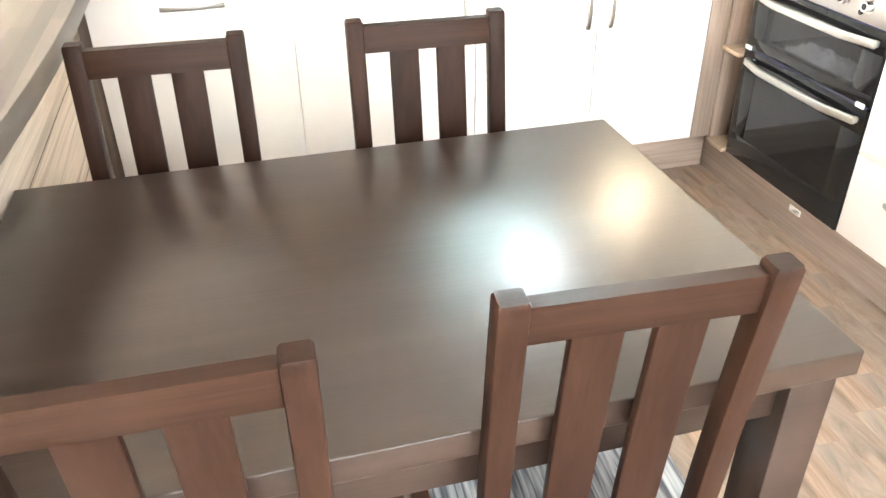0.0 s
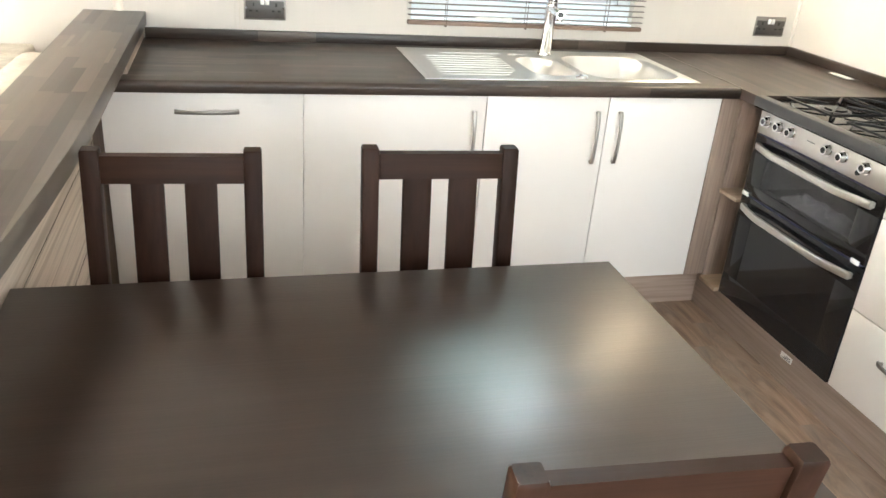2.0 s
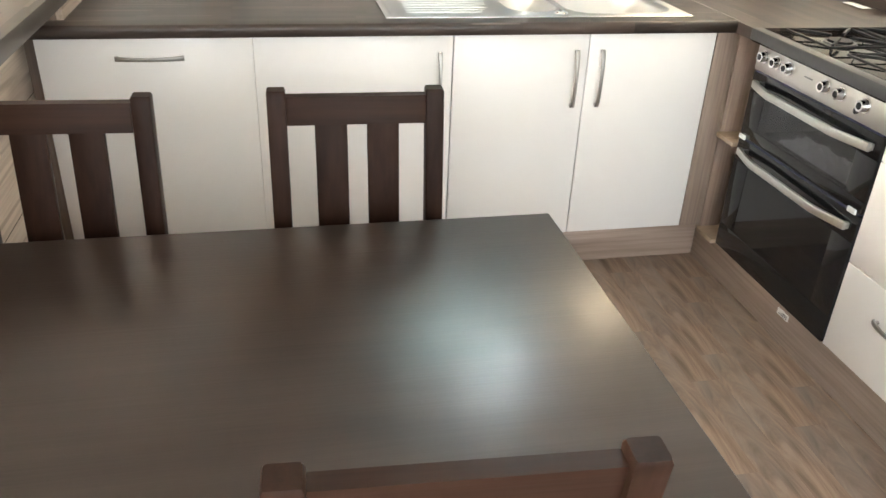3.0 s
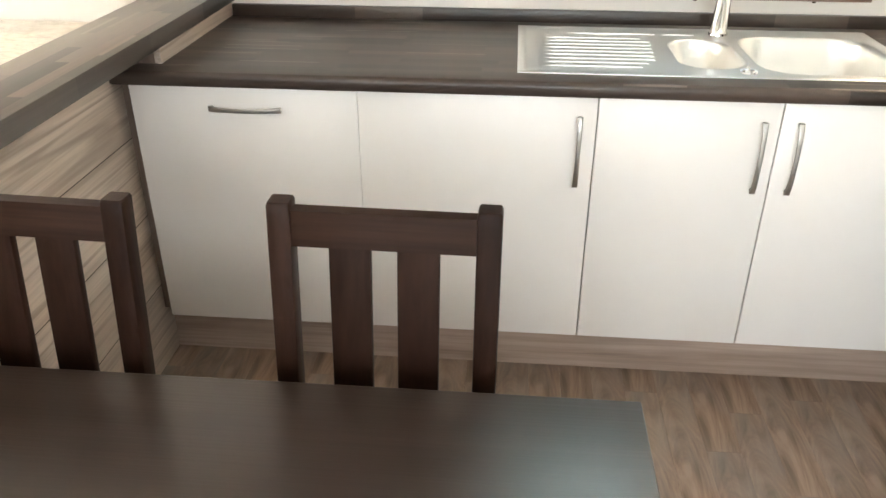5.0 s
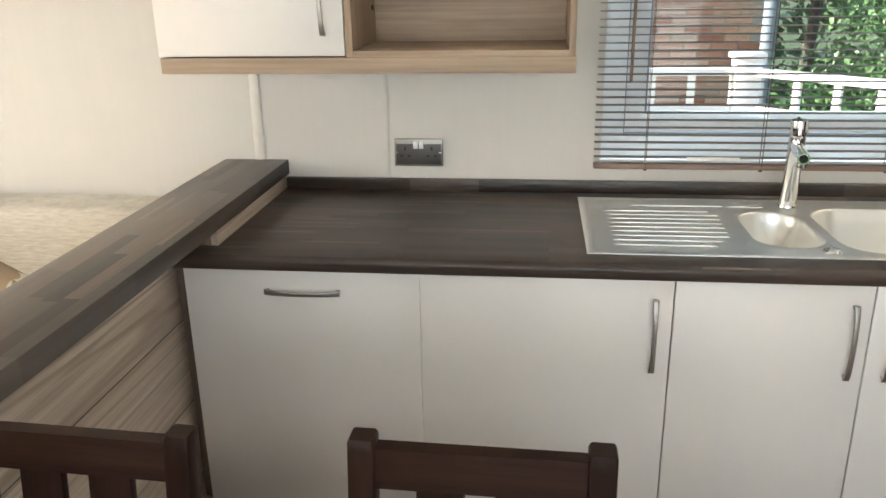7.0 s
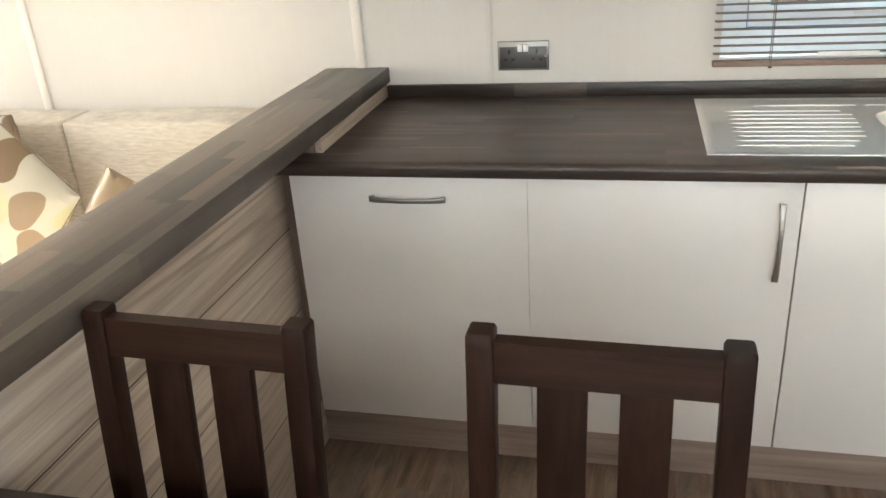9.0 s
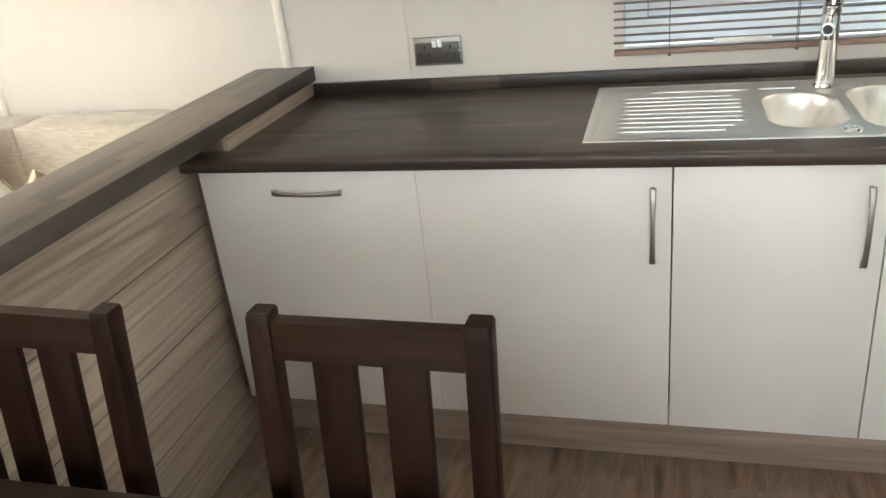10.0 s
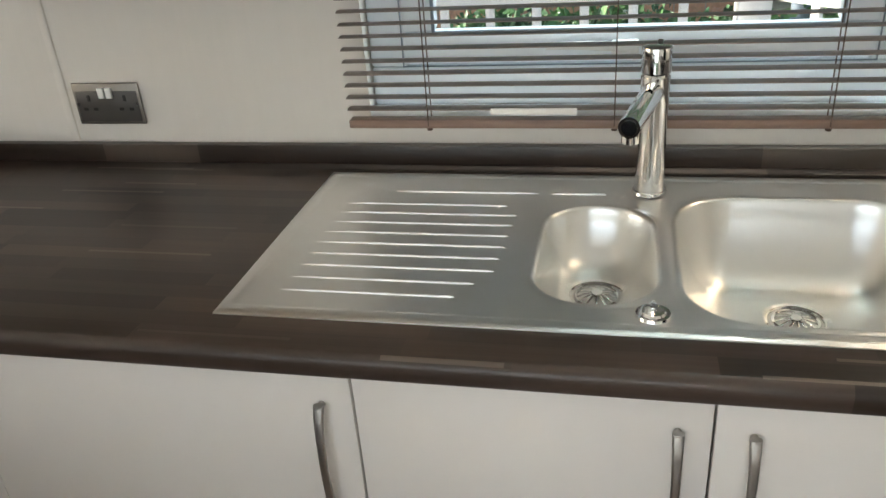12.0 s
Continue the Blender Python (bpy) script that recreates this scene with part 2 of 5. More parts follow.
M_WALL = plain("cream_wall_vinyl", (0.65, 0.615, 0.57), 0.55, 0.0, 0.012, 1.0, 0.03, (60, 60, 1.2))
M_STRIP = plain("cream_cover_strip", (0.78, 0.73, 0.66), 0.4)
M_CEILING = plain("white_ceiling", (0.8, 0.78, 0.74), 0.7)
M_CARPET = plain("beige_carpet", (0.4, 0.33, 0.26), 0.95, 0.0, 0.2, 300, 0.5)
M_STEEL = plain("satin_sink_steel", (0.86, 0.855, 0.835), 0.335, 1.0, 0.02, 2.0, 0.0)
M_STEEL_Y = brushed("brushed_fascia_steel", (0.56, 0.545, 0.52), 0.38, (6.0, 6.0, 260.0))
M_HANDLE = brushed("satin_handle_metal", (0.42, 0.395, 0.365), 0.38, (40, 40, 40))
M_CHROME = plain("chrome", (0.80, 0.80, 0.80), 0.05, 1.0, 0.01, 4.0, 0.0)
M_BLACK_GLASS = plain("black_oven_glass", (0.008, 0.008, 0.009), 0.06, 0.0, 0.1, 5.0, 0.0)
M_OVEN_BLACK = plain("black_enamel", (0.008, 0.008, 0.010), 0.09, 0.0, 0.1, 8.0, 0.0)
M_IRON = plain("cast_iron", (0.010, 0.010, 0.011), 0.35, 0.0, 0.2, 90.0, 0.1)
dulled(M_IRON, 0.25)
M_RIM = plain("dark_grey_hob_rim", (0.06, 0.06, 0.062), 0.35, 0.4)
M_DARK = plain("dark_void", (0.012, 0.011, 0.010), 0.7)
M_NAVY = plain("dark_blue_seal", (0.012, 0.013, 0.04), 0.3)
M_WHITE = plain("white_plastic", (0.8, 0.8, 0.78), 0.35)
# White plastic, with the blue cast of daylight mixed into its colour.
M_UPVC = plain("white_upvc_day_tint", (0.84, 0.89, 0.93), 0.36, 0.0, 0.02, 4.0, 0.0)
M_BLIND = wood("walnut_blind_slat", (0.15, 0.12, 0.105), (0.21, 0.17, 0.15), (0.27, 0.22, 0.195), "x", (0.285, 0.36), 60)
M_BLIND_RAIL = wood("walnut_blind_rail", (0.16, 0.10, 0.075), (0.23, 0.15, 0.115), (0.28, 0.19, 0.15), "x", (0.35, 0.5), 60)
M_SOCKET = plain("dark_grey_socket_face", (0.075, 0.07, 0.066), 0.35, 0.3)
M_SOCKET_PLATE = brushed("dark_brushed_nickel", (0.29, 0.27, 0.25), 0.36, (260.0, 6.0, 6.0))
M_CORD = plain("brown_cord", (0.08, 0.05, 0.035), 0.8)
M_PAPER = plain("white_label_paper", (0.82, 0.81, 0.78), 0.5)
M_PRINT = plain("grey_print", (0.2, 0.2, 0.2), 0.6)
M_SOFA = fabric("oatmeal_sofa_weave", (0.60, 0.545, 0.465), (0.45, 0.40, 0.335))
M_PILLOW = pillow_fabric("leaf_print_cotton")
M_PIPING = plain("brown_piping", (0.26, 0.20, 0.15), 0.8)
M_STRIPE = seat_stripe("grey_striped_seat_cloth")
M_GLASS = glass_material("window_glass")
M_OVEN_PANE = glass_material("smoked_oven_pane", (0.42, 0.42, 0.44))
M_BAG = plain("clear_plastic_bag", (0.82, 0.84, 0.83), 0.12, 0.0, 0.3, 60.0, 0.5)
M_BAG.node_tree.nodes["Principled BSDF"].inputs["Alpha"].default_value = 0.5
M_BRICK = brick_material("red_brick")
M_MORTAR = plain("mortar", (0.42, 0.38, 0.33), 0.9, 0.0, 0.15, 60.0, 0.4)
M_LAWN = plain("mown_grass", (0.06, 0.10, 0.03), 0.9, 0.0, 0.4, 30.0, 0.6)
M_RAILING = plain("white_railing_paint", (0.82, 0.82, 0.80), 0.4)
M_BARK = plain("grey_bark", (0.09, 0.08, 0.075), 0.9, 0.0, 0.4, 18.0, 0.8, (6, 6, 1))
M_LEAF = leaf_material("shrub_leaves", (0.022, 0.075, 0.028), (0.12, 0.26, 0.085))
M_PIPE = plain("grey_blue_pole", (0.2, 0.25, 0.3), 0.5)
M_DECK = plain("grey_decking", (0.36, 0.34, 0.31), 0.7, 0.0, 0.2, 30.0, 0.3, (1, 14, 1))

# Glow of the unseen lamp added for the table's warm highlight.
M_WARM_GLOW, lamp_nodes, lamp_links, lamp_bsdf = material("added_warm_glow", (0.8, 0.72, 0.58), 0.4)
lamp_bsdf.inputs["Emission Color"].default_value = (1.0, 0.80, 0.55, 1)
lamp_bsdf.inputs["Emission Strength"].default_value = 10.0

# ---- mesh helpers ----


def box(bm, lo, hi, bevel=0.0, segments=2):
    """A box between two corners, its edges rounded, added to bm."""
    lo, hi = Vector(lo), Vector(hi)
    got = bmesh.ops.create_cube(bm, size=1.0, matrix=Matrix.Translation((lo + hi) / 2) @ Matrix.Diagonal((*(hi - lo), 1)))
    if bevel:
        edges = {e for v in got["verts"] for e in v.link_edges}
        bmesh.ops.bevel(bm, geom=list(edges), offset=bevel, segments=segments, affect="EDGES", profile=0.5, clamp_overlap=True)
    return bm


def boxed(lo, hi, bevel=0.0, segments=2):
    return box(bmesh.new(), lo, hi, bevel, segments)


def rod(bm, a, b, r1, r2=None, sides=16):
    """A round bar from a to b."""
    a, b = Vector(a), Vector(b)
    turn = (b - a).to_track_quat("Z", "Y").to_matrix().to_4x4()
    bmesh.ops.create_cone(bm, cap_ends=True, segments=sides, radius1=r1, radius2=r1 if r2 is None else r2, depth=(b - a).length,
                          matrix=Matrix.Translation((a + b) / 2) @ turn)
    return bm


def sweep(bm, path, section, cap=True):
    """Sweeps rings: path gives (centre, side, up) frames, section gives points (s, u) round the bar."""
    rings = []
    for c, side, up, k in path:
        rings.append([bm.verts.new(Vector(c) + Vector(side) * s * k + Vector(up) * u * k) for s, u in section])
    for p, q in zip(rings, rings[1:]):
        for i in range(len(section)):
            j = (i + 1) % len(section)
            bm.faces.new((p[i], p[j], q[j], q[i]))
    if cap:
        bm.faces.new(rings[0][::-1])
        bm.faces.new(rings[-1])
    bmesh.ops.recalc_face_normals(bm, faces=bm.faces)
    return bm


def rounded(w, h, r, k=3):
    """A rounded rectangle, w by h, as a section."""
    out = []
    for cx, cy, a0 in ((w / 2 - r, h / 2 - r, 0), (-w / 2 + r, h / 2 - r, 90), (-w / 2 + r, -h / 2 + r, 180), (w / 2 - r, -h / 2 + r, 270)):
        for i in range(k + 1):
            a = radians(a0 + 90 * i / k)
            out.append((cx + r * math.cos(a), cy + r * math.sin(a)))
    return out


def circle(r, k=14):
    return [(r * math.cos(2 * math.pi * i / k), r * math.sin(2 * math.pi * i / k)) for i in range(k)]


def finish(name, bm, mat, smooth=True):
    me = bpy.data.meshes.new(name)
    bm.to_mesh(me)
    bm.free()
    me.materials.append(mat)
    if smooth:
        me.shade_smooth()
        me.set_sharp_from_angle(angle=radians(38))
    return me


def place_of(ob):
    p = Vector(ob.location)
    while ob.parent:
        ob = ob.parent
        p += ob.location
    return p


def thing(name, at, label, category, group=""):
    """An Empty at the base of a thing; its parts are built in world metres."""
    e = new(name)
    e.location, e.empty_display_size = at, 0.05
    return tagged(e, label, category, group)


def part(name, bm, mat, parent, label="", smooth=True):
    bm.transform(Matrix.Translation(-place_of(parent)))
    ob = new(name, finish(name, bm, mat, smooth))
    ob.parent = parent
    return tagged(ob, label)


def solid(name, bm, mat, at, label, category, kind="", group="", smooth=True):
    """A thing of one mesh."""
    bm.transform(Matrix.Translation(-Vector(at)))
    ob = new(name, finish(name, bm, mat, smooth))
    ob.location = at
    return tagged(ob, label, category, group, kind)


# ---- the room ----
WALL_Y, WALL_X, SOUTH_Y, FRONT_X, TOP = 3.287, 2.715, -0.55, -3.4, 2.60
FRONT_PLANE = 2.674      # cabinet doors
WIN = (1.02, 1.94, 1.00, 2.46)   # kitchen window opening


def wall_with_holes(name, axis, at, thick, span, holes, label):
    """A wall along x or y with openings (a0, a1, z0, z1) right through it."""
    bm = bmesh.new()
    cuts = sorted({span[0], span[1], *[h[0] for h in holes], *[h[1] for h in holes]})
    for a, b in zip(cuts, cuts[1:]):
        zs = [(0.0, TOP)]
        for h in holes:
            if h[0] <= a and b <= h[1]:
                zs = [(0.0, h[2]), (h[3], TOP)]
        for z0, z1 in zs:
            if z1 - z0 > 0.001:
                if axis == "x":
                    box(bm, (a, at, z0), (b, at + thick, z1))
                else:
                    box(bm, (at, a, z0), (at + thick, b, z1))
    return solid(name, bm, M_WALL, (0, 0, 0), label, "wall", "structure", smooth=False)


wall_with_holes("wall_north", "x", WALL_Y, 0.09, (FRONT_X - 0.09, WALL_X + 0.09), [WIN], "cream vinyl-faced caravan wall behind the sink")
wall_with_holes("wall_east", "y", WALL_X, 0.09, (SOUTH_Y, WALL_Y), [], "cream vinyl-faced caravan wall behind the cooker")
wall_with_holes("wall_south", "x", SOUTH_Y - 0.09, 0.09, (FRONT_X - 0.09, WALL_X + 0.09), [(-0.9, 2.1, 0.05, 2.05)], "cream vinyl-faced caravan wall with patio doors")
wall_with_holes("wall_west", "y", FRONT_X - 0.09, 0.09, (SOUTH_Y, WALL_Y), [(0.0, 2.95, 0.80, 2.12)], "cream vinyl-faced caravan end wall with bay window")
solid("ceiling", boxed((FRONT_X - 0.09, SOUTH_Y - 0.09, TOP), (WALL_X + 0.09, WALL_Y + 0.09, TOP + 0.08)), M_CEILING, (0, 0, 0), "plain white caravan ceiling", "ceiling", "structure", smooth=False)
solid("lounge_floor", boxed((FRONT_X, SOUTH_Y, -0.08), (-0.075, WALL_Y, 0.0)), M_CARPET, (0, 0, 0), "beige carpet of the lounge", "floor", "structure", smooth=False)
floor = solid("floor", boxed((-0.075, SOUTH_Y, -0.08), (WALL_X, WALL_Y, -0.004)), M_DARK, (0, 0, 0), "brown oak-look vinyl plank kitchen floor", "floor", "structure", smooth=False)

for k, x in enumerate((-1.16, -0.018)):
    bm = bmesh.new()
    path = [((x, WALL_Y - 0.001, z), (1, 0, 0), (0, 1, 0), 1.0) for z in (0.0, TOP)]
    sweep(bm, path, [(-0.017, 0.001), (-0.014, -0.005), (-0.006, -0.008), (0.006, -0.008), (0.014, -0.005), (0.017, 0.001)])
    solid("wall_trim_%d" % (k + 1), bm, M_STRIP, (0, 0, 0), "cream cover strip over a wall panel joint", "trim", "structure")
joint = solid("wall_trim_3", boxed((0.372, WALL_Y - 0.0022, 0.0), (0.3885, WALL_Y, TOP), 0.0008), M_WALL, (0, 0, 0), "flat cream joint strip between two wall panels", "trim", "structure")
part("groove", boxed((0.3887, WALL_Y - 0.0012, 0.0), (0.3905, WALL_Y - 0.0002, TOP)), M_DOOR_EDGE, joint, "fine shadow gap", smooth=False)
solid("corner_trim", boxed((WALL_X - 0.012, WALL_Y - 0.012, 0.94), (WALL_X, WALL_Y, TOP), 0.004), M_STRIP, (0, 0, 0), "cream corner bead between the kitchen walls", "trim", "structure")


# ---- windows ----
def framed_window(name, lo, hi, axis, bars, label, depth=0.05, bar=0.055, pane_split=()):
    """A white frame in an opening, its panes and bars. axis: the wall's run."""
    root = thing(name, ((lo[0] + hi[0]) / 2, (lo[1] + hi[1]) / 2, lo[2]), label, "window")
    root["kind"] = "structure"
    a = 0 if axis == "x" else 1

    def piece(a0, a1, z0, z1, d0, d1, bev=0.006):
        p, q = [0, 0, z0], [0, 0, z1]
        p[a], q[a], p[1 - a], q[1 - a] = a0, a1, d0, d1
        return boxed(p, q, bev)
    d0, d1 = lo[1 - a], hi[1 - a]
    part("window_frame", piece(lo[a], hi[a], lo[2], lo[2] + bar, d0, d1), M_UPVC, root)
    part("window_frame", piece(lo[a], hi[a], hi[2] - bar, hi[2], d0, d1), M_UPVC, root)
    part("window_frame", piece(lo[a], lo[a] + bar, lo[2] + bar, hi[2] - bar, d0, d1), M_UPVC, root)
    part("window_frame", piece(hi[a] - bar, hi[a], lo[2] + bar, hi[2] - bar, d0, d1), M_UPVC, root)
    edges = [lo[a] + bar, *bars, hi[a] - bar]
    for x in bars:
        part("mullion", piece(x - bar / 2, x + bar / 2, lo[2] + bar, hi[2] - bar, d0, d1), M_UPVC, root)
    mid = (d0 + d1) / 2
    for x0, x1 in zip(edges, edges[1:]):
        g = part("pane", piece(x0, x1, lo[2] + bar, hi[2] - bar, mid - 0.003, mid + 0.003, 0), M_GLASS, root, "clear window glass", smooth=False)
        g.visible_shadow = False
    return root


wx0, wx1, wz0, wz1 = WIN
kitchen_window = thing("window_1", ((wx0 + wx1) / 2, WALL_Y + 0.05, wz0), "white plastic kitchen window with a top-hung sash", "window")
kitchen_window["kind"] = "structure"


def ring(y0, y1, x0, x1, z0, z1, w, bev=0.007):
    bm = bmesh.new()
    box(bm, (x0, y0, z0), (x1, y1, z0 + w), bev)
    box(bm, (x0, y0, z1 - w), (x1, y1, z1), bev)
    box(bm, (x0, y0, z0 + w), (x0 + w, y1, z1 - w), bev)
    box(bm, (x1 - w, y0, z0 + w), (x1, y1, z1 - w), bev)
    return bm


part("window_frame", ring(WALL_Y + 0.030, WALL_Y + 0.085, wx0, wx1, wz0, wz1, 0.072), M_UPVC, kitchen_window)
sash = part("sash", ring(WALL_Y + 0.022, WALL_Y + 0.062, wx0 + 0.068, wx1 - 0.068, wz0 + 0.078, wz1 - 0.078, 0.058), M_UPVC, kitchen_window)
pane = part("pane", boxed((wx0 + 0.12, WALL_Y + 0.040, wz0 + 0.13), (wx1 - 0.12, WALL_Y + 0.046, wz1 - 0.13)), M_GLASS, kitchen_window, "clear window glass", smooth=False)
pane.visible_shadow = False
bm = ring(WALL_Y + 0.018, WALL_Y + 0.0215, wx0 + 0.122, wx1 - 0.122, wz0 + 0.132, wz1 - 0.132, 0.006, 0.001)
part("gasket", bm, M_PIPE, sash, "grey rubber glazing gasket")
bm = ring(WALL_Y + 0.0185, WALL_Y + 0.0215, wx0 + 0.0645, wx1 - 0.0645, wz0 + 0.0745, wz1 - 0.0745, 0.0024, 0.0004)
part("sash_seal", bm, M_PIPE, sash, "grey seal line round the sash")
part("window_sill", boxed((wx0, WALL_Y - 0.004, wz0 - 0.012), (wx1, WALL_Y + 0.03, wz0 + 0.003), 0.002), M_UPVC, kitchen_window)
bm = bmesh.new()
box(bm, (1.455, WALL_Y + 0.004, 1.092), (1.50, WALL_Y + 0.022, 1.118), 0.004)
sweep(bm, [((x, WALL_Y + 0.002 - 0.010 * math.sin(f * 3.1), 1.108 + 0.006 * math.sin(f * 2.5)), (0, 1, 0), (0, 0, 1), 1.0 - 0.35 * f)
           for f in (0, 0.2, 0.4, 0.6, 0.8, 1.0) for x in (1.485 - 0.14 * f,)], rounded(0.010, 0.018, 0.004))
part("window_handle", bm, M_WHITE, kitchen_window)

framed_window("window_2", (-0.9, SOUTH_Y - 0.075, 0.05), (2.1, SOUTH_Y - 0.02, 2.05), "x", [-0.15, 0.6, 1.35], "white plastic patio doors", bar=0.07)
framed_window("window_3", (FRONT_X - 0.075, 0.0, 0.80), (FRONT_X - 0.02, 2.95, 2.12), "y", [1.0, 1.95], "white plastic lounge bay window", bar=0.06)


# ---- fitted kitchen ----
def bow_handle(name, a, b, out, parent, label="satin metal bow handle"):
    """A slim bowed handle between two points on a door; out is the way it stands off."""
    a, b, out = Vector(a), Vector(b), Vector(out)
    run = (b - a).normalized()
    side = run.cross(out).normalized()
    bm = bmesh.new()
    path = []
    for i in range(13):
        f = i / 12
        lift = 0.011 + 0.015 * math.sin(math.pi * f) ** 0.6
        wide = 1.0 + 0.35 * (2 * f - 1) ** 2
        path.append((a.lerp(b, f) + out * lift, side, out, wide))
    sweep(bm, path, rounded(0.0105, 0.006, 0.0022))
    for p in (a.lerp(b, 0.03), a.lerp(b, 0.97)):
        rod(bm, p - out * 0.001, p + out * 0.016, 0.0050, sides=10)
    return part(name, bm, M_HANDLE, parent, label)


def base_unit(x0, x1, doors, label, name="base_cabinet"):
    """A base cabinet: open-topped body and doors (x0, x1, handle ends)."""
    u = thing(name, ((x0 + x1) / 2, 3.0, 0.16), label, "cabinet", "fitted base cabinets")
    bm = bmesh.new()
    y0, y1, z0, z1 = FRONT_PLANE + 0.021, 3.25, 0.16, 0.858
    box(bm, (x0 + 0.001, y0, z0), (x0 + 0.017, y1, z1))
    box(bm, (x1 - 0.017, y0, z0), (x1 - 0.001, y1, z1))
    box(bm, (x0 + 0.017, y0, z0), (x1 - 0.017, y1, z0 + 0.016))
    box(bm, (x0 + 0.017, y1 - 0.008, z0 + 0.016), (x1 - 0.017, y1, z1))
    box(bm, (x0 + 0.017, y0, z1 - 0.06), (x1 - 0.017, y0 + 0.016, z1))
    part("body", bm, M_CARCASS, u, smooth=False)
    for d0, d1, ha, hb in doors:
        g0, g1 = [0.0004 if abs(v - 0.564) < 0.001 else 0.0016 for v in (d0, d1)]
        d = part("door", boxed((d0 + g0, FRONT_PLANE, 0.168), (d1 - g1, FRONT_PLANE + 0.018, 0.8615), 0.0015), M_DOOR, u)
        bow_handle("handle", (ha[0], FRONT_PLANE, ha[1]), (hb[0], FRONT_PLANE, hb[1]), (0, -1, 0), d)
    return u


base_unit(-0.020, 0.564, [(-0.020, 0.564, (0.186, 0.806), (0.372, 0.806))], "ivory base cabinet with a horizontal bow handle")
base_unit(0.564, 1.154, [(0.564, 1.154, (1.112, 0.812), (1.112, 0.628))], "ivory base cabinet with an upright bow handle")
base_unit(1.154, 2.020, [(1.154, 1.589, (1.549, 0.812), (1.549, 0.628)), (1.589, 2.020, (1.633, 0.812), (1.633, 0.628))], "ivory double-door cabinet under the sink")

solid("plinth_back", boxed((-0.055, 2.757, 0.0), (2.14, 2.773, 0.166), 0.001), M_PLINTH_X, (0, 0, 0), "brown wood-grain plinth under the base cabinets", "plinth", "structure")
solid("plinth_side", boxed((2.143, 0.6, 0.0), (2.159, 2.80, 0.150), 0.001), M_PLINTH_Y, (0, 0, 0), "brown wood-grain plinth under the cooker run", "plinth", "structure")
# Dark strip that paints the shade of the recess beside the panel.
solid("recess_shade_strip", boxed((-0.0545, 2.712, 0.168), (-0.0205, 2.724, 0.859), 0.001), M_FILLER, (0, 0, 0), "dark brown strip standing in for shade in the recess between cabinet and panel", "trim", "structure")

# worktop with a cut-out for the sink
WT_F, WT_T, WT_B = 2.648, 0.900, 0.864
CUT = (0.98, 1.93, 2.75, 3.195)


def worktop_piece(bm, x0, x1, y0, y1, nose=False):
    if nose:
        prof = [(y1, WT_T), (y1, WT_B), (y0 + 0.006, WT_B), (y0 + 0.001, WT_B + 0.006)]
        for i in range(7):
            a = radians(180 - 90 * i / 6)
            prof.append((y0 + 0.014 + 0.014 * math.cos(a), WT_T - 0.014 + 0.014 * math.sin(a)))
        rows = [[bm.verts.new((x, y, z)) for y, z in prof] for x in (x0, x1)]
        for i in range(len(prof)):
            j = (i + 1) % len(prof)
            bm.faces.new((rows[0][i], rows[0][j], rows[1][j], rows[1][i]))
        bm.faces.new(rows[0][::-1])
        bm.faces.new(rows[1])
    else:
        box(bm, (x0, y0, WT_B), (x1, y1, WT_T))


bm = bmesh.new()
for a, b in ((-0.052, 0.0), (0.0, CUT[0]), (CUT[0], CUT[1]), (CUT[1], 2.078)):
    worktop_piece(bm, a, b, WT_F, 2.722, True)
worktop_piece(bm, 0.0, CUT[0], 2.722, WALL_Y - 0.001)
worktop_piece(bm, CUT[1], 2.078, 2.722, WALL_Y - 0.001)
worktop_piece(bm, CUT[0], CUT[1], 2.722, CUT[2])
worktop_piece(bm, CUT[0], CUT[1], CUT[3], WALL_Y - 0.001)
bmesh.ops.remove_doubles(bm, verts=bm.verts, dist=0.0002)
bmesh.ops.recalc_face_normals(bm, faces=bm.faces)
worktop = thing("worktop", (1.0, 3.0, WT_B), "dark brown stave-effect laminate worktop with rounded front edge", "worktop")
part("slab", bm, M_WORKTOP_X, worktop)
part("upstand", boxed((0.064, WALL_Y - 0.020, WT_T), (WALL_X - 0.021, WALL_Y - 0.001, 0.938), 0.003), M_UPSTAND, worktop)

WTX = 2.070
bm = bmesh.new()
box(bm, (2.081, 2.66, WT_B), (WALL_X - 0.001, WALL_Y - 0.001, WT_T))
box(bm, (2.081, 2.560, WT_B), (WALL_X - 0.001, 2.66, WT_T))
box(bm, (WTX, 2.560, WT_B), (2.081, 2.66, WT_T))
bmesh.ops.remove_doubles(bm, verts=bm.verts, dist=0.0002)
side_top = thing("worktop", (2.4, 2.9, WT_B), "dark brown stave-effect laminate corner worktop beside the cooker", "worktop")
part("slab", bm, M_WORKTOP_Y, side_top)
part("upstand", boxed((WALL_X - 0.020, 2.560, WT_T), (WALL_X - 0.001, WALL_Y - 0.001, 0.938), 0.003), M_WORKTOP_Y, side_top)
part("joint_strip", boxed((2.0775, WT_F + 0.012, WT_T - 0.004), (2.0815, WALL_Y - 0.02, WT_T + 0.001)), M_HANDLE, side_top, "thin metal worktop joint strip")
near_top = thing("worktop", (2.4, 1.3, WT_B), "dark brown stave-effect laminate worktop over the drawers", "worktop")
part("slab", boxed((WTX, 0.6, WT_B), (WALL_X - 0.001, 1.938, WT_T), 0.006, 3), M_WORKTOP_Y, near_top)
part("upstand", boxed((WALL_X - 0.020, 0.6, WT_T), (WALL_X - 0.001, 1.938, 0.938), 0.003), M_WORKTOP_Y, near_top)

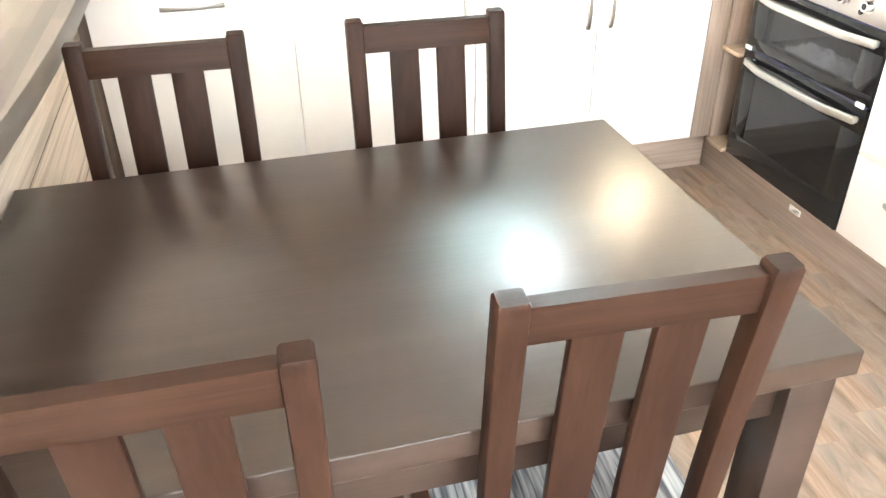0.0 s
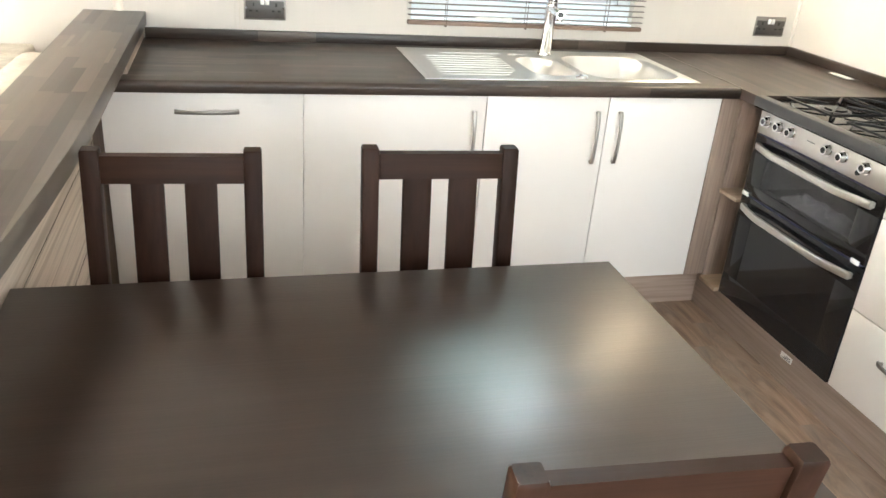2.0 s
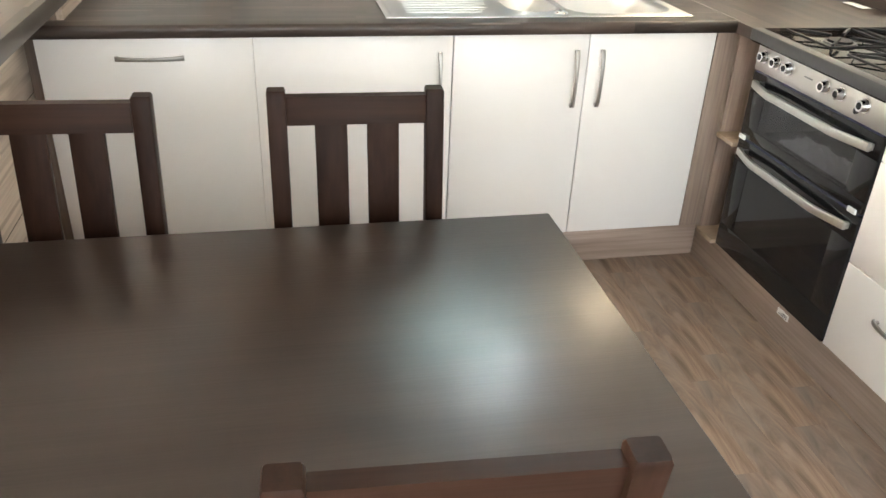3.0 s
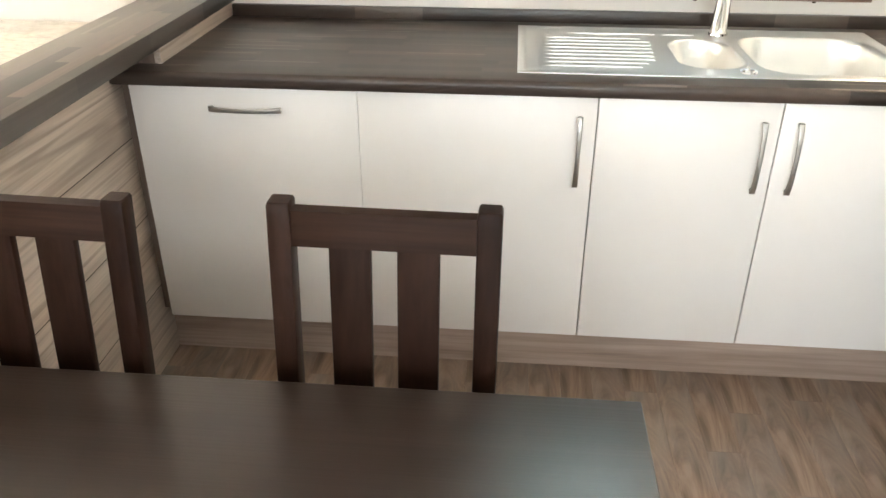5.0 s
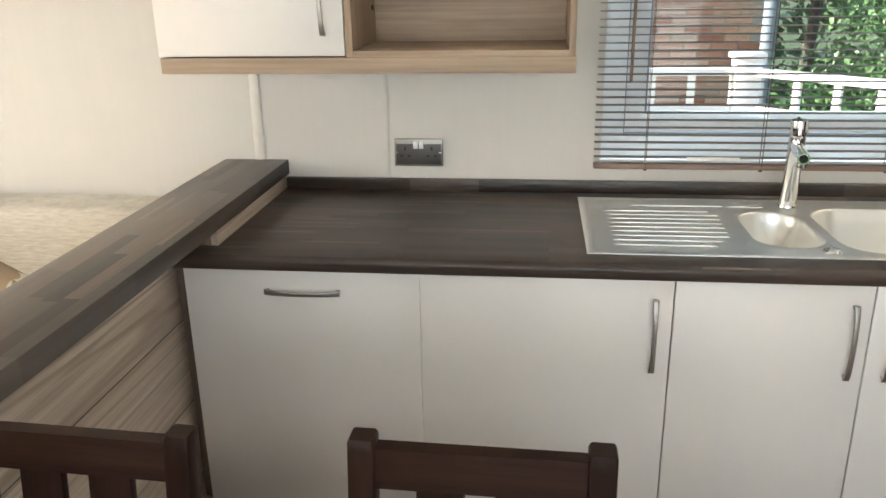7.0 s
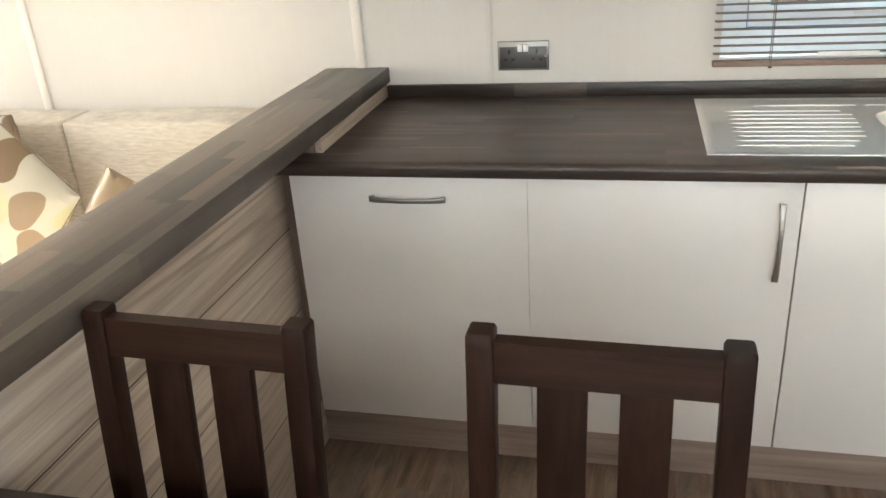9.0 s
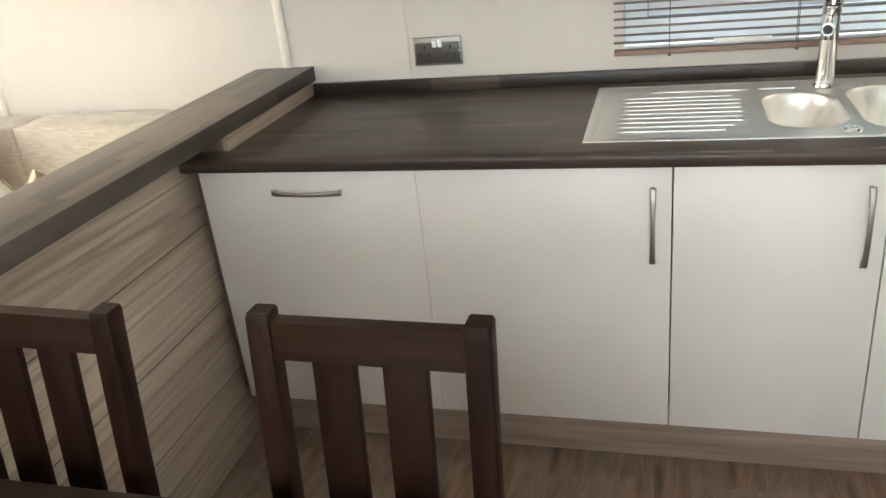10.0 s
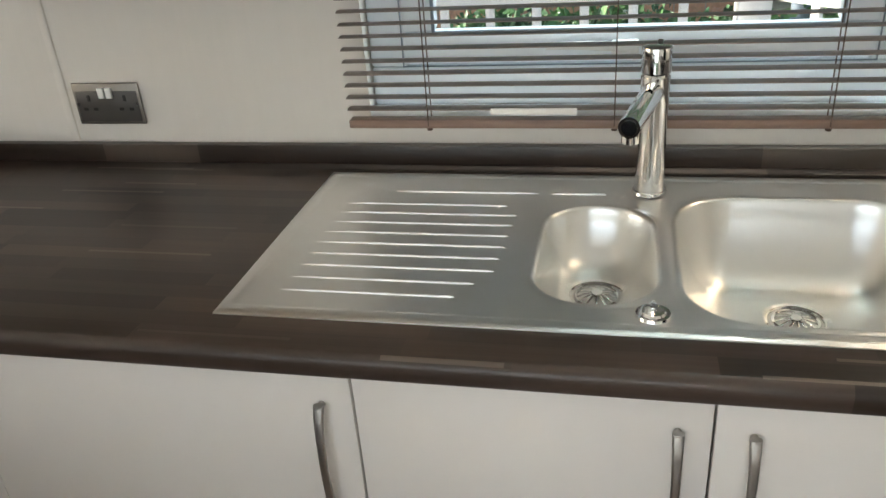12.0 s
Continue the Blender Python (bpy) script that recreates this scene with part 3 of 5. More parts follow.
# filler and bottle niche beside the cooker
niche = thing("corner_niche", (2.2, 2.61, 0.15), "brown wood-grain narrow open bottle niche beside the cooker", "niche")
part("filler", boxed((2.021, FRONT_PLANE - 0.001, 0.168), (2.098, FRONT_PLANE + 0.016, 0.859), 0.001), M_FILLER, niche)
part("side_panel", boxed((2.098, 2.664, 0.150), (2.55, 2.680, 0.859), 0.001), M_FILLER, niche)
part("side_panel", boxed((2.104, 2.551, 0.150), (2.55, 2.559, 0.859), 0.001), M_FILLER, niche)
part("back_panel", boxed((2.32, 2.559, 0.166), (2.33, 2.664, 0.859)), M_FILLER, niche)
part("shelf", boxed((2.085, 2.559, 0.150), (2.32, 2.664, 0.166), 0.001), M_SHELF, niche, "pale wood shelf board")
part("shelf", boxed((2.085, 2.559, 0.512), (2.32, 2.664, 0.526), 0.001), M_SHELF, niche, "pale wood shelf board")

# drawer unit
DRX = 2.100
drawers = thing("drawer_unit", (2.4, 1.6, 0.16), "ivory three-drawer kitchen unit with bow handles", "cabinet", "fitted base cabinets")
part("body", boxed((DRX + 0.020, 1.338, 0.152), (2.69, 1.932, 0.858)), M_CARCASS, drawers, smooth=False)
for z0, z1 in ((0.716, 0.857), (0.428, 0.713), (0.160, 0.425)):
    d = part("drawer_front", boxed((DRX, 1.336, z0), (DRX + 0.018, 1.933, z1), 0.0015), M_DOOR, drawers)
    zc = z0 + (z1 - z0) * (0.66 if z1 < 0.8 else 0.45)
    bow_handle("handle", (DRX, 1.78, zc), (DRX, 1.59, zc), (-1, 0, 0), d)
near_unit = thing("base_cabinet", (2.4, 1.0, 0.16), "ivory base cabinet at the end of the cooker run", "cabinet", "fitted base cabinets")
part("body", boxed((DRX + 0.020, 0.62, 0.152), (2.69, 1.333, 0.858)), M_CARCASS, near_unit, smooth=False)
d = part("door", boxed((DRX, 0.621, 0.160), (DRX + 0.018, 1.333, 0.857), 0.0015), M_DOOR, near_unit)
bow_handle("handle", (DRX, 1.27, 0.81), (DRX, 1.27, 0.63), (-1, 0, 0), d)

# ---- bar partition between kitchen and lounge ----
BAR_Y0 = 0.35
bar = thing("breakfast_bar", (-0.03, 1.8, 0.0), "dark stave-effect bar shelf on a pale wood-grain partition", "partition")
BAR_EDGE = [(0.070, WALL_Y - 0.001), (0.070, 2.4), (0.069, 1.95), (0.065, 1.75), (0.056, 1.55), (0.043, 1.36), (0.027, 1.17), (0.012, 1.0), (-0.001, 0.83), (-0.016, 0.62), (-0.040, 0.42), (-0.075, BAR_Y0 - 0.03)]
bm = bmesh.new()
outline = [bm.verts.new((x, y, 0.945)) for x, y in BAR_EDGE + [(-0.132, BAR_Y0 - 0.03), (-0.132, WALL_Y - 0.001)]]
slab_face = bm.faces.new(outline)
grown = bmesh.ops.extrude_face_region(bm, geom=[slab_face])
bmesh.ops.translate(bm, verts=[g for g in grown["geom"] if isinstance(g, bmesh.types.BMVert)], vec=(0, 0, 0.046))
bmesh.ops.recalc_face_normals(bm, faces=bm.faces)
rims = [e for e in bm.edges if abs(e.verts[0].co.z - e.verts[1].co.z) < 0.001]
bmesh.ops.bevel(bm, geom=rims, offset=0.002, segments=2, affect="EDGES", profile=0.5)
part("top", bm, M_BAR, bar, "dark brown stave-effect shelf board with a curved edge")
part("panel", boxed((-0.075, BAR_Y0, 0.0), (-0.055, WALL_Y - 0.001, 0.945), 0.001), M_PANEL, bar, "pale driftwood-grain panel")
part("riser", boxed((0.040, 2.722, 0.900), (0.058, WALL_Y - 0.001, 0.945), 0.001), M_PANEL, bar)
part("support", boxed((-0.055, 2.722, 0.900), (0.040, WALL_Y - 0.001, 0.945)), M_FILLER, bar)
for z in (0.245, 0.47, 0.70):
    part("groove", boxed((-0.0552, BAR_Y0, z), (-0.0545, 2.75, z + 0.002)), M_DARK, bar, smooth=False)


# ---- sink ----
def sink_height(x, y):
    """Height above the worktop of the pressed steel at a place on the sink."""
    def bowl(cx, cy, hx, hy, r, wall, deep=False):
        dx, dy = max(abs(x - cx) - (hx - r), 0), max(abs(y - cy) - (hy - r), 0)
        inside = r - math.hypot(dx, dy)
        if dx == 0 and dy == 0:
            inside = min(hx - abs(x - cx), hy - abs(y - cy))
        f = min(max(inside / wall, 0), 1)
        if deep:
            g = 1 - (1 - f) ** 2.6
            return g * min(1, f / 0.10) ** 0.8
        return f * f * (3 - 2 * f)
    h = 0.0042
    edge = min(x - 0.955, 1.953 - x, y - 2.726, 3.221 - y)
    if edge < 0.010:
        h -= 0.002 * (1 - edge / 0.010) ** 2
    step = min(max((edge - 0.017) / 0.006, 0), 1)
    h -= 0.0013 * step * step * (3 - 2 * step)
    tray = bowl(1.158, 2.945, 0.186, 0.205, 0.07, 0.045)
    h -= 0.0014 * tray
    small = bowl(1.446, 2.938, 0.084, 0.150, 0.078, 0.062, True)
    big = bowl(1.737, 2.945, 0.180, 0.187, 0.095, 0.095, True)
    h -= 0.088 * small + 0.128 * big
    for cx, cy, dep in ((1.447, 2.965, small), (1.735, 2.985, big)):
        d = math.hypot(x - cx, y - cy)
        if d < 0.043:
            h -= 0.006
    rim = bowl(1.447, 2.938, 0.094, 0.160, 0.085, 0.010) - bowl(1.447, 2.938, 0.084, 0.150, 0.077, 0.010)
    rim += bowl(1.735, 2.945, 0.192, 0.199, 0.095, 0.010) - bowl(1.735, 2.945, 0.180, 0.187, 0.087, 0.010)
    return h + 0.0012 * rim


def build_sink():
    root = thing("sink", (1.45, 2.97, WT_T), "brushed steel one-and-a-half bowl inset sink with ribbed drainer", "sink")
    nx, ny = 280, 320
    xs = np.linspace(0.955, 1.953, nx)
    ys = np.linspace(2.726, 3.221, ny)
    verts = [(x, y, WT_T + sink_height(x, y)) for y in ys for x in xs]
    faces = [(j * nx + i, j * nx + i + 1, (j + 1) * nx + i + 1, (j + 1) * nx + i) for j in range(ny - 1) for i in range(nx - 1)]
    me = bpy.data.meshes.new("basin")
    me.from_pydata([tuple(Vector(v) - root.location) for v in verts], [], faces)
    me.materials.append(M_STEEL)
    me.shade_smooth()
    ob = new("basin", me)
    ob.parent = root
    bm = bmesh.new()
    box(bm, (0.955, 2.7245, WT_T), (1.953, 2.7275, WT_T + 0.0022), 0.0006)
    box(bm, (0.955, 3.2195, WT_T), (1.953, 3.2225, WT_T + 0.0022), 0.0006)
    part("rim", bm, M_STEEL, root)
    for x0, x1 in ((1.10, 1.345), (1.365, 1.455)):
        bm = bmesh.new()
        sweep(bm, [((x0 + (x1 - x0) * f, 3.138, WT_T + 0.0025 - 0.002 * k), (0, 1, 0), (0, 0, 1), 1.0) for f, k in ((0, 1), (0.1, 0), (0.95, 0), (1.0, 1))], circle(0.0034, 10))
        part("pressed_bead", bm, M_STEEL, root)
    for i in range(9):
        y = 2.794 + 0.0366 * i
        a, b = 1.022, (1.268, 1.288, 1.310, 1.314, 1.316, 1.318, 1.320, 1.322, 1.300)[i]
        zr = WT_T + 0.0019
        bm = bmesh.new()
        sweep(bm, [((a + (b - a) * f, y, zr - 0.0018 * k), (0, 1, 0), (0, 0, 1), 1.0 - 0.3 * k) for f, k in ((0, 1), (0.06, 0.3), (0.15, 0), (0.97, 0), (1.0, 1))], circle(0.0022, 10))
        part("drainer_rib", bm, M_STEEL, root)
    for cx, cy, z in ((1.447, 2.965, WT_T - 0.0900), (1.735, 2.985, WT_T - 0.1300)):
        bm = bmesh.new()
        for r, dz in ((0.042, 0.0), (0.032, 0.001)):
            sweep(bm, [((cx + r * math.cos(a), cy + r * math.sin(a), z + dz), (math.cos(a), math.sin(a), 0), (0, 0, 1), 1.0)
                       for a in [2 * math.pi * i / 32 for i in range(33)]], circle(0.003, 8), cap=False)
        rod(bm, (cx, cy, z - 0.006), (cx, cy, z - 0.002), 0.040, sides=32)
        w = part("waste", bm, M_CHROME, root, "polished round waste fitting")
        for i in range(12):
            a = 2 * math.pi * i / 12
            c, s = math.cos(a), math.sin(a)
            bm = bmesh.new()
            sweep(bm, [((cx + r * c, cy + r * s, z + h), (-s, c, 0), (0, 0, 1), 1.0) for r, h in ((0.010, 0.006), (0.020, 0.004), (0.029, -0.001))], rounded(0.004, 0.003, 0.001, 2))
            part("strainer_bar", bm, M_CHROME, w)
        bm = bmesh.new()
        rod(bm, (cx, cy, z - 0.002), (cx, cy, z + 0.009), 0.010, 0.008, 16)
        part("strainer_knob", bm, M_CHROME, w)
    bm = bmesh.new()
    rod(bm, (1.519, 2.772, WT_T + 0.001), (1.519, 2.772, WT_T + 0.006), 0.023, 0.021, 28)
    rod(bm, (1.519, 2.772, WT_T + 0.006), (1.519, 2.772, WT_T + 0.009), 0.016, 0.014, 28)
    box(bm, (1.516, 2.772, WT_T + 0.009), (1.522, 2.790, WT_T + 0.012), 0.001)
    part("waste_knob", bm, M_CHROME, root, "round chrome pop-up waste knob")
    return root


build_sink()


def build_tap():
    b = Vector((1.523, 3.150, WT_T + 0.005))
    root = thing("mixer_tap", b, "chrome single-lever mixer tap with straight angled spout", "tap")
    bm = bmesh.new()
    rod(bm, b, b + Vector((0, 0, 0.005)), 0.028, 0.027, 28)
    sweep(bm, [(b + Vector((0, -0.02 * (h / 0.25), h)), (1, 0, 0), (0, 1, 0), k) for h, k in ((0.004, 1.05), (0.02, 1.0), (0.08, 0.94), (0.14, 0.92), (0.195, 0.93))], circle(0.0235, 28))
    body = part("body", bm, M_CHROME, root)
    top = b + Vector((0, -0.016, 0.197))
    bm = bmesh.new()
    rod(bm, top, top + Vector((0, -0.001, 0.006)), 0.0205, sides=28)
    sweep(bm, [(top + Vector((0, -0.003, h)), (1, 0, 0), (0, 1, 0), k) for h, k in ((0.006, 1.0), (0.038, 1.0), (0.043, 0.96), (0.045, 0.82))], circle(0.0228, 28))
    lever = part("lever", bm, M_CHROME, root)
    bm = bmesh.new()
    a = top + Vector((0.002, 0.004, 0.036))
    sweep(bm, [(a + Vector((0.004 * f, 0.026 * f, 0.008 * f)), (1, 0, 0), (0, -0.35, 1), 1 - 0.3 * f) for f in (0, 0.35, 0.7, 1.0)], rounded(0.012, 0.007, 0.003))
    part("lever_pin", bm, M_CHROME, lever)
    bm = bmesh.new()
    s0, s1 = Vector((1.522, 3.135, 1.078)), Vector((1.484, 2.945, 1.082))
    run = (s1 - s0).normalized()
    side = run.cross(Vector((0, 0, 1))).normalized()
    up = side.cross(run)
    sweep(bm, [(s0.lerp(s1, f), side, up, k) for f, k in ((0, 1.0), (0.1, 1.05), (0.5, 1.0), (0.93, 0.98), (1.0, 0.92))], circle(0.0160, 24))
    spout = part("spout", bm, M_CHROME, root)
    bm = bmesh.new()
    rod(bm, s1 - run * 0.014 - Vector((0, 0, 0.024)), s1 - run * 0.014, 0.0125, sides=20)
    part("aerator", bm, M_CHROME, spout)
    bm = bmesh.new()
    rod(bm, s1 - run * 0.001, s1 + run * 0.0015, 0.0105, sides=24)
    part("spout_cap", bm, M_OVEN_BLACK, spout, "dark spout end")
    return root


build_tap()


# ---- sockets ----
def double_socket(x0, x1, z0, z1, label):
    cx = (x0 + x1) / 2
    root = thing("double_socket", (cx, WALL_Y, z0), label, "socket", "double sockets")
    w = x1 - x0
    plate = part("plate", boxed((x0, WALL_Y - 0.006, z0), (x1, WALL_Y - 0.0005, z1), 0.004, 3), M_SOCKET_PLATE, root)
    part("insert", boxed((x0 + 0.006, WALL_Y - 0.0072, z0 + 0.006), (x1 - 0.006, WALL_Y - 0.0055, z1 - 0.016), 0.002), M_SOCKET, root, "dark grey socket face")
    y = WALL_Y - 0.0084
    for s in (-1, 1):
        sx = cx + s * w * 0.27
        for dx, dz, a, b in ((0, 0.016, 0.003, 0.006), (-0.011, -0.006, 0.0045, 0.0028), (0.011, -0.006, 0.0045, 0.0028)):
            zc = (z0 + z1) / 2 - 0.004 + dz
            part("pin_hole", boxed((sx + dx - a, y, zc - b), (sx + dx + a, y + 0.002, zc + b)), M_DARK, root, smooth=False)
        part("rocker_switch", boxed((cx + s * 0.0085 - 0.0068, WALL_Y - 0.0115, z1 - 0.030), (cx + s * 0.0085 + 0.0068, WALL_Y - 0.005, z1 - 0.009), 0.0018), M_WHITE, root, "small white rocker switch")
        part("screw", rod(bmesh.new(), (cx + s * w * 0.44, y + 0.0005, (z0 + z1) / 2), (cx + s * w * 0.44, y + 0.003, (z0 + z1) / 2), 0.003, sides=12), M_CHROME, root)
    return root


double_socket(0.405, 0.553, 0.975, 1.059, "brushed steel double socket with white rocker switches")
double_socket(2.515, 2.662, 0.977, 1.058, "brushed steel double socket near the wall corner")


# ---- unseen warm lamp added beside the window, for the table's warm highlight ----
def build_warm_glow():
    x, z = 2.31, 1.58
    root = thing("wall_lamp", (x, WALL_Y, z), "unseen warm lamp added beside the kitchen window for the table highlight", "lamp")
    part("backplate", rod(bmesh.new(), (x, WALL_Y - 0.012, z), (x, WALL_Y - 0.0005, z), 0.045, sides=28), M_CHROME, root)
    part("arm", rod(bmesh.new(), (x, WALL_Y - 0.075, z - 0.005), (x, WALL_Y - 0.010, z), 0.008, sides=12), M_CHROME, root)
    bm = bmesh.new()
    sweep(bm, [((x, WALL_Y - 0.078, z + h), (1, 0, 0), (0, 1, 0), k) for h, k in ((-0.02, 0.55), (0.0, 0.8), (0.05, 0.95), (0.11, 1.0), (0.17, 1.0))], circle(0.058, 24))
    part("shade", bm, M_WARM_GLOW, root, "glowing body of the added lamp")
    return root


build_warm_glow()


# ---- venetian blind ----
def build_blind():
    x0, x1, yb, zb = 0.997, 1.957, 3.236, 0.986
    root = thing("venetian_blind", ((x0 + x1) / 2, yb, zb), "brown wooden venetian blind with open slats at the kitchen window", "blind")
    part("bottom_rail", boxed((x0, yb - 0.013, zb), (x1, yb + 0.013, zb + 0.016), 0.003), M_BLIND_RAIL, root, "brown wooden bottom rail")
    part("head_rail", boxed((x0, yb - 0.02, 2.47), (x1, WALL_Y - 0.002, 2.515), 0.003), M_BLIND_RAIL, root)
    z, step, n = zb + 0.034, 0.0212, 0
    me = None
    while z < 2.46:
        if me is None:
            bm = bmesh.new()
            sec = []
            for i in range(6):
                f = i / 5 * 2 - 1
                sec.append((f * 0.0125, 0.0016 * (1 - f * f) + 0.0008))
            for i in range(6):
                f = 1 - i / 5 * 2
                sec.append((f * 0.0125, 0.0016 * (1 - f * f) - 0.0008))
            t = radians(0.5)
            side, up = (0, math.cos(t), math.sin(t)), (0, -math.sin(t), math.cos(t))
            sweep(bm, [((x, 0, 0), side, up, 1.0) for x in (x0 - (x0 + x1) / 2, (x1 - x0) / 2)], sec)
            me = finish("slat", bm, M_BLIND)
        ob = new("slat", me)
        ob.parent = root
        ob.location = (0, 0, z - zb)
        ob.rotation_euler = (radians(random.uniform(-1.5, 1.5)), radians(random.uniform(-0.05, 0.05)), 0)
        z += step
        n += 1
    for x in (1.144, 1.464, 1.800):
        for dy in (-0.0138, 0.0138):
            part("cord", rod(bmesh.new(), (x, yb + dy, zb + 0.005), (x, yb + dy, 2.47), 0.0011, sides=6), M_CORD, root)
        part("cord_button", rod(bmesh.new(), (x, yb - 0.004, zb - 0.005), (x, yb - 0.004, zb + 0.001), 0.005, sides=10), M_CORD, root)
    part("tilt_wand", rod(bmesh.new(), (1.088, yb - 0.022, 1.235), (1.088, yb - 0.022, 2.48), 0.0045, sides=10), M_BLIND_RAIL, root)
    part("sticker", boxed((1.256, yb - 0.0175, 1.0125), (1.402, yb - 0.0145, 1.0235), 0.0004), M_PAPER, root, "white warning sticker on a low slat")
    return root


build_blind()


# ---- wall cabinet ----
def build_wall_cabinet():
    x0, x1, yf, z0, z1 = -0.150, 0.926, 2.970, 1.288, 2.02
    root = thing("wall_cabinet", (0.39, WALL_Y, z0), "pale oak wall cabinet with one cream door and an open niche", "cabinet")
    part("base_board", boxed((x0, yf - 0.003, z0), (x1, WALL_Y - 0.001, z0 + 0.040), 0.002), M_SHELF, root)
    part("side_panel", boxed((x0 + 0.004, yf + 0.02, z0 + 0.040), (x0 + 0.020, WALL_Y - 0.001, z1), 0.001), M_SHELF_Z, root)
    part("divider", boxed((0.346, yf, z0 + 0.040), (0.364, WALL_Y - 0.001, z1), 0.001), M_SHELF_Z, root)
    part("side_panel", boxed((x1 - 0.019, yf, z0 + 0.040), (x1 - 0.003, WALL_Y - 0.001, z1), 0.001), M_SHELF_Z, root)
    part("niche_floor", boxed((0.364, yf, z0 + 0.040), (x1 - 0.019, WALL_Y - 0.001, z0 + 0.056), 0.001), M_SHELF, root)
    part("back_panel", boxed((0.364, WALL_Y - 0.012, z0 + 0.056), (x1 - 0.019, WALL_Y - 0.001, z1)), M_SHELF, root)
    part("top_board", boxed((x0 + 0.004, yf, z1), (x1 - 0.003, WALL_Y - 0.001, z1 + 0.018), 0.001), M_SHELF, root)
    part("hole_cap", rod(bmesh.new(), (0.3641, 3.235, 1.44), (0.367, 3.235, 1.44), 0.007, sides=14), M_DARK, root, "small dark fixing cap")
    d = part("door", boxed((x0 - 0.004, yf, z0 + 0.044), (0.343, yf + 0.018, z1), 0.0015), M_DOOR, root)
    bow_handle("handle", (0.289, yf, 1.565), (0.291, yf, 1.382), (0, -1, 0), d)
    return root


build_wall_cabinet()


# ---- cooker ----
def build_cooker():
    y0, y1, xf = 1.940, 2.550, 2.100
    yc = (y0 + y1) / 2
    root = thing("cooker", (2.4, yc, 0.15), "black and steel gas cooker with two ovens and raised glass lid", "cooker")
    bm = bmesh.new()
    box(bm, (xf + 0.03, y0 + 0.001, 0.152), (2.66, y1 - 0.001, 0.170))
    box(bm, (xf + 0.03, y0 + 0.001, 0.170), (2.66, y0 + 0.012, 0.886))
    box(bm, (xf + 0.03, y1 - 0.012, 0.170), (2.66, y1 - 0.001, 0.886))
    box(bm, (2.645, y0 + 0.012, 0.170), (2.66, y1 - 0.012, 0.886))
    box(bm, (xf + 0.03, y0 + 0.012, 0.548), (2.645, y1 - 0.012, 0.566))
    box(bm, (xf + 0.03, y0 + 0.012, 0.768), (2.645, y1 - 0.012, 0.786))
    part("body", bm, M_DARK, root)
    part("body_edge", boxed((xf + 0.006, y1 - 0.001, 0.155), (xf + 0.03, y1 + 0.001, 0.880)), M_STEEL_Y, root, "steel body edge")
    fascia = part("control_panel", boxed((xf - 0.004, y0, 0.778), (xf + 0.028, y1, 0.868), 0.003), M_STEEL_Y, root, "brushed steel control panel")
    for f in (0.075, 0.185, 0.285, 0.575, 0.685, 0.845):
        y = y1 - f * (y1 - y0)
        z = 0.826
        bm = bmesh.new()
        rod(bm, (xf - 0.008, y, z), (xf - 0.003, y, z), 0.020, 0.021, 24)
        rod(bm, (xf - 0.026, y, z), (xf - 0.008, y, z), 0.0145, 0.0165, 24)
        k = part("knob", bm, M_CHROME, fascia, "steel control knob")
        part("knob_face", rod(bmesh.new(), (xf - 0.0275, y, z), (xf - 0.0255, y, z), 0.0085, 0.0100, 20), M_OVEN_BLACK, root, "black knob centre")
    part("ignition_button", rod(bmesh.new(), (xf - 0.009, y1 - 0.80 * (y1 - y0), 0.803), (xf - 0.003, y1 - 0.80 * (y1 - y0), 0.803), 0.008, sides=16), M_OVEN_BLACK, root)
    part("badge", boxed((xf - 0.0052, y1 - 0.47 * (y1 - y0), 0.823), (xf - 0.0035, y1 - 0.41 * (y1 - y0), 0.827)), M_PRINT, root, smooth=False)
    for z0, z1, zh in ((0.560, 0.772, 0.738), (0.158, 0.552, 0.515)):
        bm = bmesh.new()
        wz0, wz1 = (z0 + 0.035, z1 - 0.062) if z0 > 0.5 else (z0 + 0.085, z1 - 0.075)
        wy0, wy1 = y0 + 0.085, y1 - 0.085
        box(bm, (xf - 0.002, y0 + 0.001, z0), (xf + 0.028, y1 - 0.001, wz0), 0.002)
        box(bm, (xf - 0.002, y0 + 0.001, wz1), (xf + 0.028, y1 - 0.001, z1), 0.002)
        box(bm, (xf - 0.002, y0 + 0.001, wz0), (xf + 0.028, wy0, wz1), 0.001)
        box(bm, (xf - 0.002, wy1, wz0), (xf + 0.028, y1 - 0.001, wz1), 0.001)
        door = part("oven_door", bm, M_BLACK_GLASS, root, "black glass oven door")
        p = part("oven_window", boxed((xf - 0.001, wy0, wz0), (xf + 0.004, wy1, wz1)), M_OVEN_PANE if z0 > 0.5 else M_BLACK_GLASS, door, "smoked glass pane", smooth=False)
        p.visible_shadow = False
        part("vent_strip", boxed((xf - 0.001, y0 + 0.012, z1 - 0.001), (xf + 0.02, y1 - 0.012, z1 + 0.005)), M_NAVY, door)
        bm = bmesh.new()
        ys = [y1 - 0.030 - (y1 - y0 - 0.06) * i / 14 for i in range(15)]
        sweep(bm, [((xf - 0.014 - 0.026 * min(1, 5 * f, 5 * (1 - f)), y, zh), (1, 0, 0), (0, 0, 1), 1.0) for y in ys for f in ((y1 - 0.03 - y) / (y1 - y0 - 0.06),)], rounded(0.012, 0.024, 0.004))
        for y in (y1 - 0.036, y0 + 0.036):
            box(bm, (xf - 0.016, y - 0.008, zh - 0.009), (xf - 0.001, y + 0.008, zh + 0.009), 0.002)
